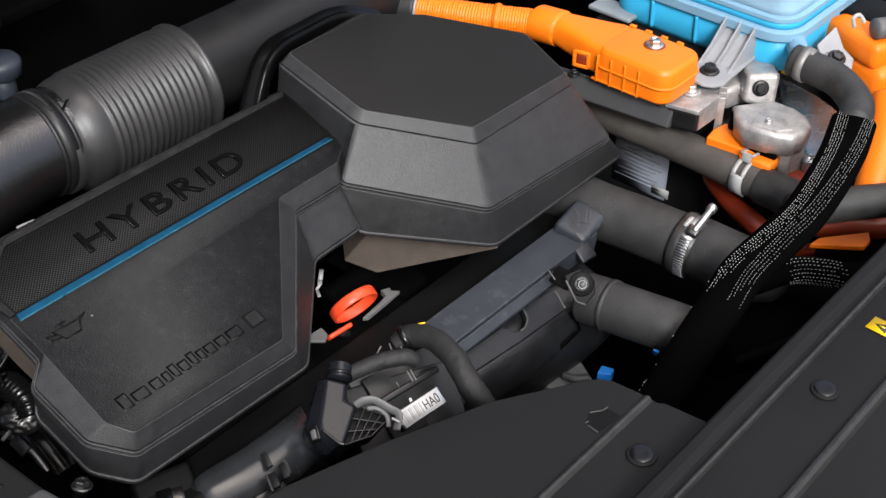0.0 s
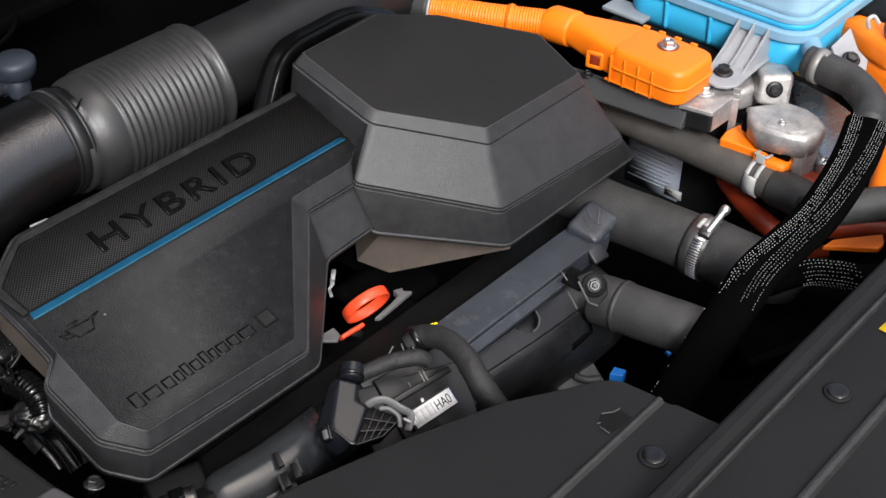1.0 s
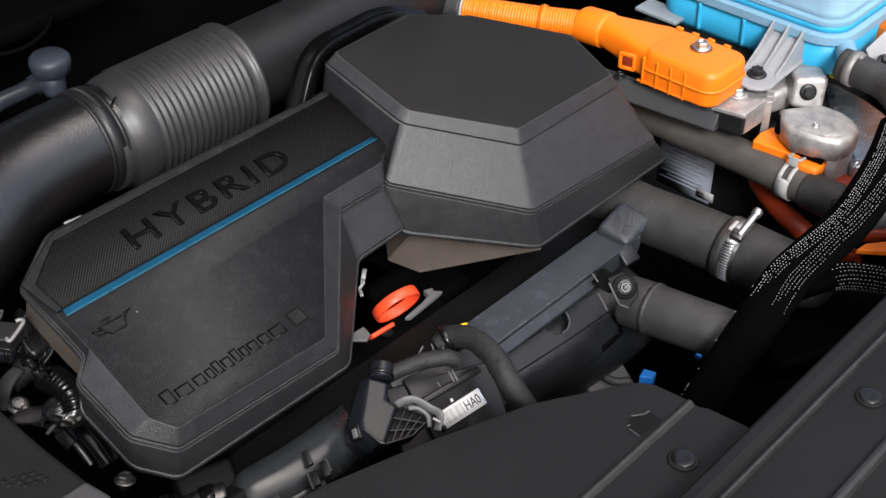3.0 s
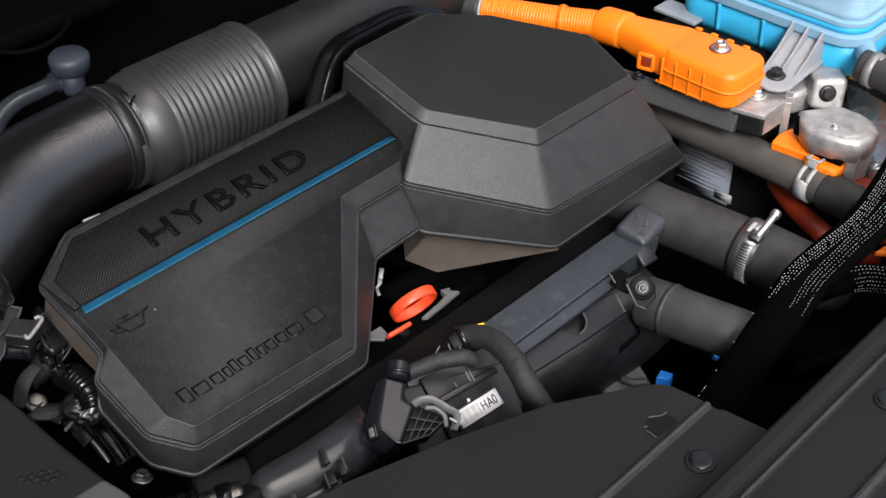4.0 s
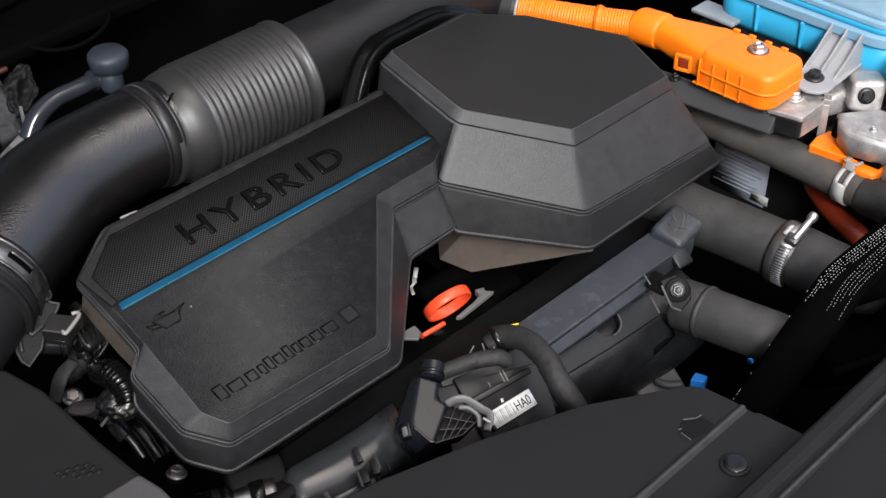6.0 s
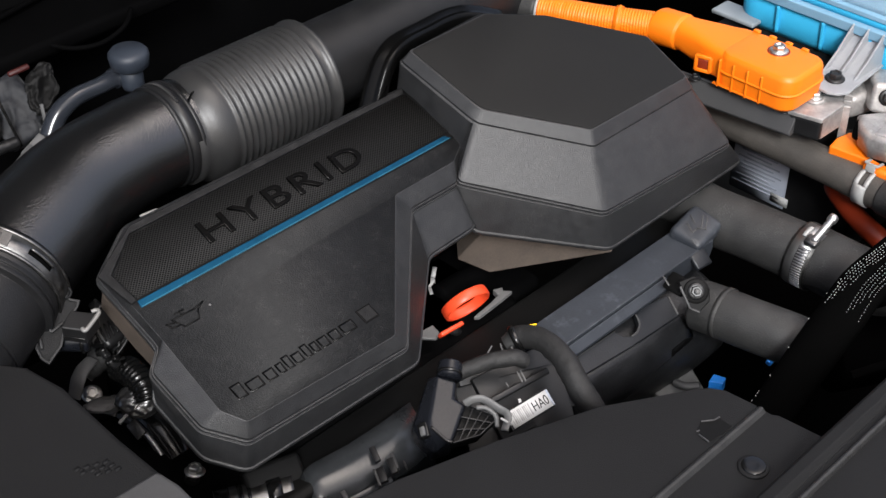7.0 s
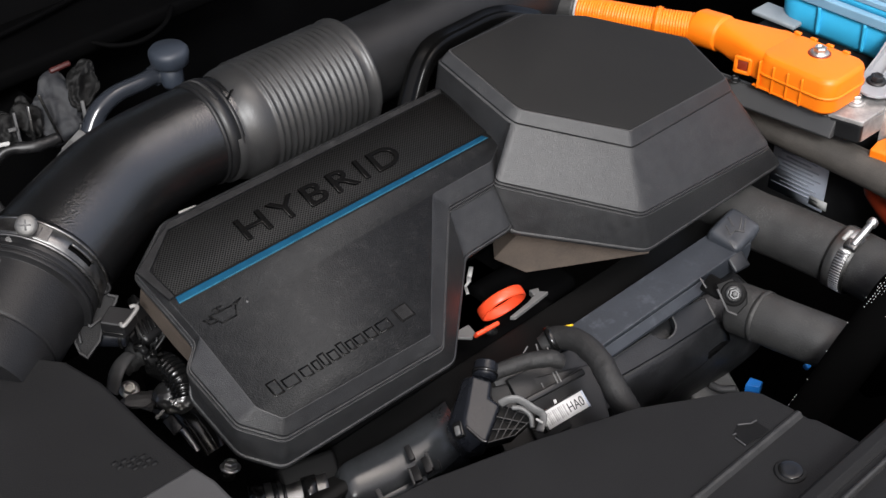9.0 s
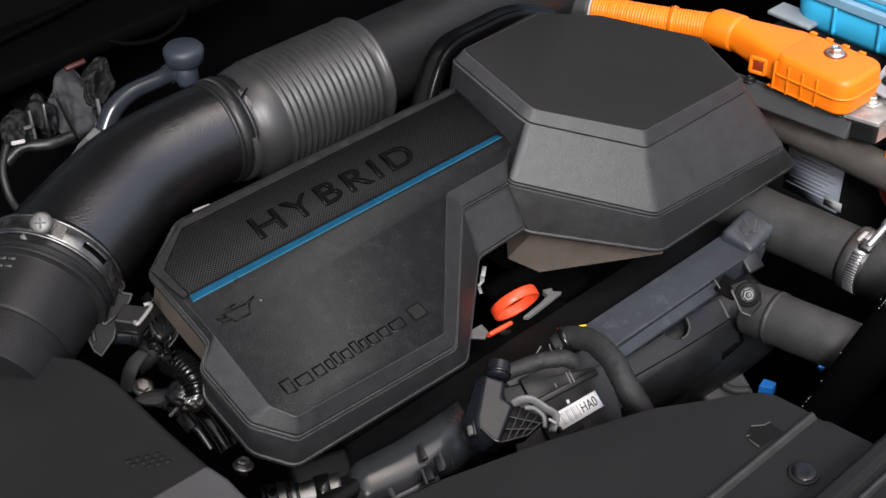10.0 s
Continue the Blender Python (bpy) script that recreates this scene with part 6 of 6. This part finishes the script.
for k in range(9):
    q = Vector((-0.228, 0.217, 0.886)).lerp(Vector((-0.250, 0.170, 0.872)), k / 8) + Vector((rs.uniform(-0.008, 0.008), rs.uniform(-0.008, 0.008), rs.uniform(-0.006, 0.010)))
    part("terminal", box(rs.uniform(0.006, 0.013), rs.uniform(0.006, 0.010), rs.uniform(0.005, 0.010), bevel=0.0014), GLOSS if k % 2 else PLASTIC, sens, m=Matrix.Translation(q) @ pose(0, 0, 0, rs.uniform(-30, 30), rs.uniform(-30, 30), rs.uniform(0, 90)))
pipe_g = thing("breather_tube", "short grey rubber breather tube", "hose")
part("tube", tube([(-0.252, 0.196, 0.868), (-0.262, 0.192, 0.868), (-0.272, 0.187, 0.864), (-0.279, 0.186, 0.850)], [0.0060, 0.0066, 0.0066, 0.006], 18, wrinkle=0.08, flat=0.4, side=(0.75, -0.66, 0)), PAD, pipe_g)
wires = thing("sensor_wires", "loose thin black wires beside the sensor plug", "wire")
rw = random.Random(12)
for k in range(7):
    a, b = Vector((-0.227, 0.201, 0.880)), Vector((-0.238, 0.182, 0.858))
    j = [Vector((rw.uniform(-1, 1), rw.uniform(-1, 1), rw.uniform(-0.5, 1))) * 0.008 for _ in range(4)]
    part("wire", tube([a + j[0], a.lerp(b, 0.35) + j[1] + Vector((0.006, 0, 0.004)), a.lerp(b, 0.7) + j[2], b + j[3]], 0.0014, 8), BLACKPAINT if k % 3 else PLASTIC, wires)
bolt((-0.260, 0.194, 0.835), d=(-0.1, -0.4, 0.9), size=0.0058, mat=ZINC, label="zinc-plated hexagon nut on a bracket")
bolt((-0.250, 0.066, 0.831), d=(0.22, 0.05, 0.97), size=0.0056, mat=ZINC, label="large zinc-plated hexagon bolt by the pulley")
part("shank", lathe([(0.0060, -0.02), (0.0060, 0.0)], 20), DARKSTEEL, thing("bolt_boss", "dark boss under a zinc bolt", "boss", along((-0.250, 0.068, 0.830), (-0.15, -0.45, 0.88))))
brk = thing("small_bracket", "grey pressed steel bracket beside the nut", "bracket")
part("plate", plank((-0.258, 0.192, 0.826), (-0.250, 0.173, 0.826), 0.014, 0.004, bevel=0.001), CLAMP, brk)
part("folded_edge", crumple(0.007, (2.2, 0.9, 0.5), 210, 0.30, 21), PAD, brk, m=Matrix.Translation((-0.255, 0.180, 0.830)) @ pose(0, 0, 0, 15, 10, -20))
part("strut", plank((-0.241, 0.158, 0.835), (-0.261, 0.154, 0.830), 0.003, 0.003, bevel=0.0006), GREY, brk)
part("stay", plank((-0.251, 0.154, 0.825), (-0.251, 0.138, 0.820), 0.010, 0.003, bevel=0.001), DARKSTEEL, brk)
conv = thing("ribbed_conduit", "gloss black corrugated wire conduit", "conduit")
part("tube", tube([(-0.231, 0.196, 0.845), (-0.229, 0.179, 0.850), (-0.230, 0.159, 0.848), (-0.234, 0.149, 0.840)], [0.0105, 0.0115, 0.0115, 0.0105], 22, 24, profile=lambda s: 1 + 0.13 * max(0.0, math.sin(s / 0.0042 * 6.28))), GLOSS, conv)
FOIL = material("dull_foil", (0.17, 0.17, 0.17), 0.30, metal=0.9, grain=0.1, patch=0.3, patch_scale=90)
foil = thing("foil_wrap", "crumpled bright foil tape on a wire", "tape")
part("foil", crumple(0.011, (1.35, 1.0, 0.6), 190, 0.30, 9), FOIL, foil, m=along((-0.238, 0.157, 0.838), (-0.4, -0.5, 0.75)))
part("strap", plank((-0.247, 0.154, 0.842), (-0.233, 0.150, 0.845), 0.003, 0.002), STEEL, foil)
part("strap", plank((-0.248, 0.149, 0.840), (-0.239, 0.151, 0.842), 0.002, 0.002), STEEL, foil)

pul = thing("belt_pulley", "dark ribbed belt pulley with a bright rim, half hidden", "pulley")
PM = along((-0.2404, 0.1605, 0.7623), (-1, 0, 0))
part("belt", ring_band(0.0540, 0.0220, 0.0032, 72), GLOSS, pul, "black ribbed belt", m=PM @ Matrix.Translation((0, 0, -0.011)))
for k in range(3):
    part("belt_rib", ring_band(0.0570, 0.0012, 0.0009, 72), GLOSS, pul, m=PM @ Matrix.Translation((0, 0, -0.0012 - 0.0098 * k)))
part("flange_ring", lathe([(0.0510, -0.002), (0.0560, -0.002), (0.0565, 0.0), (0.0510, 0.001)], 72), GLOSS, pul, m=PM)
part("rim", join(ring_band(0.0440, 0.003, 0.0065, 64)), STEEL, pul, "bright steel rim", m=PM @ Matrix.Translation((0, 0, 0.0020)))
part("disc", lathe([(0.0, -0.008), (0.040, -0.008), (0.040, -0.001), (0.016, -0.001), (0.015, 0.005), (0.0, 0.005)], 48), DARKSTEEL, pul, m=PM)
block = thing("engine_block", "dark engine block casting below the cover", "casting")
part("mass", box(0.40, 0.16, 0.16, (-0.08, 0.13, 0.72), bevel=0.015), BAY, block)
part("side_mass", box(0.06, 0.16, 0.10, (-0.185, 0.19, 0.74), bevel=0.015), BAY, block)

# back left: washer filler, looms, bulkhead ledge
wash = thing("washer_filler", "slate-blue filler cap on a bent grey tube", "filler")
WC = Vector((-0.018, 0.467, 0.950))
part("cap", lathe([(0.0165, -0.010), (0.0190, -0.008), (0.0205, 0.002), (0.0200, 0.006), (0.0170, 0.0095), (0.0, 0.0105)], 36), CAP_BLUE, wash, "slate-blue cap", m=Matrix.Translation(WC))
part("neck", lathe([(0.010, -0.034), (0.0115, -0.030), (0.0115, -0.013), (0.010, -0.012)], 24), CAP_BLUE, wash, m=Matrix.Translation(WC))
part("tube", tube([(-0.020, 0.474, 0.924), (-0.030, 0.480, 0.926), (-0.048, 0.480, 0.925), (-0.074, 0.480, 0.924), (-0.093, 0.480, 0.917), (-0.104, 0.479, 0.908), (-0.114, 0.476, 0.896)], [0.0085, 0.0088, 0.0086, 0.0090, 0.0098, 0.0100, 0.0100], 20), TUBE_BLUE, wash, "bent grey filler tube")
part("tube_joint", lathe([(0.0095, -0.006), (0.0108, -0.004), (0.0108, 0.004), (0.0095, 0.006)], 24), TUBE_BLUE, wash, m=along((-0.028, 0.483, 0.925), (0.8, 0.3, 0.1)))
part("tube_foot", plank((-0.120, 0.475, 0.900), (-0.146, 0.470, 0.890), 0.012, 0.006, bevel=0.002), GREY, wash)

mess = thing("bulkhead_loom", "crumpled grey insulation and wires at the bulkhead", "insulation")
FACE = (-0.30, -0.75, 0.60)
part("quilt", crumpled_sheet((-0.119, 0.530, 0.902), FACE, (0.25, 0.2, 1), 0.060, 0.075, 0.0036, 40, 3), WRAP, mess, "creased grey insulation quilt")
# fold and flaps use a darker material than the quilt's face
part("quilt_fold", crumpled_sheet((-0.088, 0.527, 0.918), FACE, (0.45, 0.1, 1), 0.034, 0.058, 0.0045, 70, 5, 26), BLACKPAINT, mess, "upright fold of quilt in matt black")
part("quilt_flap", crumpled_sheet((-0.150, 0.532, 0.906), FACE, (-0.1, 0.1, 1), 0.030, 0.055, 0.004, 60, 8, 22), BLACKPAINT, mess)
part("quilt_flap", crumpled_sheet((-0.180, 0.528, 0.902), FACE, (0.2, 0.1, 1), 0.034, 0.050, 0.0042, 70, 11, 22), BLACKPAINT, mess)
part("quilt_flap", crumpled_sheet((-0.100, 0.515, 0.888), FACE, (0.6, 0.1, 1), 0.022, 0.035, 0.005, 90, 14, 20), PLASTIC, mess)
for p, q, w, mt in (((-0.138, 0.520, 0.932), (-0.131, 0.505, 0.880), 0.003, GLOSS), ((-0.152, 0.520, 0.925), (-0.158, 0.508, 0.890), 0.004, GLOSS), ((-0.168, 0.518, 0.925), (-0.172, 0.508, 0.893), 0.003, PAD), ((-0.098, 0.512, 0.912), (-0.103, 0.500, 0.878), 0.004, PAD), ((-0.180, 0.512, 0.912), (-0.172, 0.510, 0.912), 0.004, PAD), ((-0.165, 0.446, 0.905), (-0.145, 0.452, 0.912), 0.004, PAD)):
    part("strap", plank(p, q, w, 0.002, bevel=0.0006), mt, mess)
part("hanger", join(plank((-0.135, 0.535, 0.890), (-0.135, 0.690, 0.890), 0.03, 0.006), plank((-0.175, 0.532, 0.893), (-0.085, 0.532, 0.893), 0.03, 0.004, up=(0, -0.7, 0.7))), BAY, mess, "black hanger fixed to the bulkhead")
part("wire_run", tube([(-0.210, 0.501, 0.890), (-0.190, 0.500, 0.900), (-0.167, 0.487, 0.900), (-0.143, 0.485, 0.900)], 0.006, 14, wrinkle=0.15), PLASTIC, mess)
part("red_plug", plank((-0.117, 0.531, 0.945), (-0.095, 0.527, 0.948), 0.006, 0.005, bevel=0.002), RED_DARK, mess, "dull red plug")
part("pale_tip", plank((-0.204, 0.491, 0.915), (-0.193, 0.483, 0.917), 0.004, 0.003), CLIP, mess)
part("pale_line", tube([(-0.201, 0.509, 0.905), (-0.217, 0.494, 0.890), (-0.224, 0.475, 0.870), (-0.224, 0.455, 0.860)], 0.004, 10), PLASTIC, mess)
ledge = thing("bulkhead_ledge", "moulded ledge along the bulkhead, shade put into its near-black colour", "ledge")
part("ledge_plate", plank((-0.269, 0.613, 0.930), (0.163, 0.632, 0.930), 0.10, 0.02, up=(0, 0, 1), bevel=0.006), BAY, ledge)
part("dark_strip", tube([(-0.206, 0.611, 0.950), (-0.138, 0.623, 0.950), (-0.072, 0.635, 0.950), (0.000, 0.653, 0.950)], 0.003, 12), BAY, ledge)
cable = thing("bulkhead_cable", "thin black cable sagging along the bulkhead", "cable")
part("run", tube([(-0.050, 0.563, 0.940), (-0.032, 0.548, 0.935), (-0.005, 0.538, 0.935), (0.027, 0.544, 0.940), (0.049, 0.563, 0.945)], 0.0026, 10), BAY, cable)
rim = thing("duct_shroud", "gloss black moulded shroud behind the dome", "shroud", COVER_M)
SHROUD = [(0.062, 0.203, 0.945), (0.070, 0.205, 0.964), (0.085, 0.210, 0.988), (0.099, 0.214, 1.002), (0.122, 0.220, 1.008), (0.161, 0.228, 1.004), (0.205, 0.234, 1.000), (0.230, 0.228, 0.996), (0.256, 0.215, 0.986)]


def sweep(pts, profile, up, per=6):
    """A section of (outward, up) pairs carried along a path."""
    rings = []
    for q, a, b, t in frames(catmull(pts, per), up):
        o = t.cross(a)
        rings.append([q - o * u + a * v for u, v in profile])
    return loft(rings)


part("rim", sweep([COVER_M.inverted() @ Vector(p) for p in SHROUD], [(-0.012, -0.050), (-0.0105, -0.006), (-0.0085, -0.0015), (-0.0060, 0.0020), (-0.0035, 0.0026), (-0.0012, 0.0012), (0.0010, 0.0004), (0.0065, 0.0006), (0.0100, -0.0012), (0.0120, -0.0050), (0.0128, -0.0120), (0.0128, -0.050)], (-0.35, -0.15, 0.92)), LETTER, rim, "gloss black rolled rim")
spot = thing("duct_tab", "small pale metal tab behind the cover", "bracket")
part("tab", plank((-0.170, 0.226, 0.955), (-0.154, 0.224, 0.955), 0.0022, 0.002, bevel=0.0006), CLIPSTEEL, spot)
part("tab_foot", plank((-0.166, 0.230, 0.950), (-0.152, 0.228, 0.950), 0.006, 0.003), DARKSTEEL, spot)
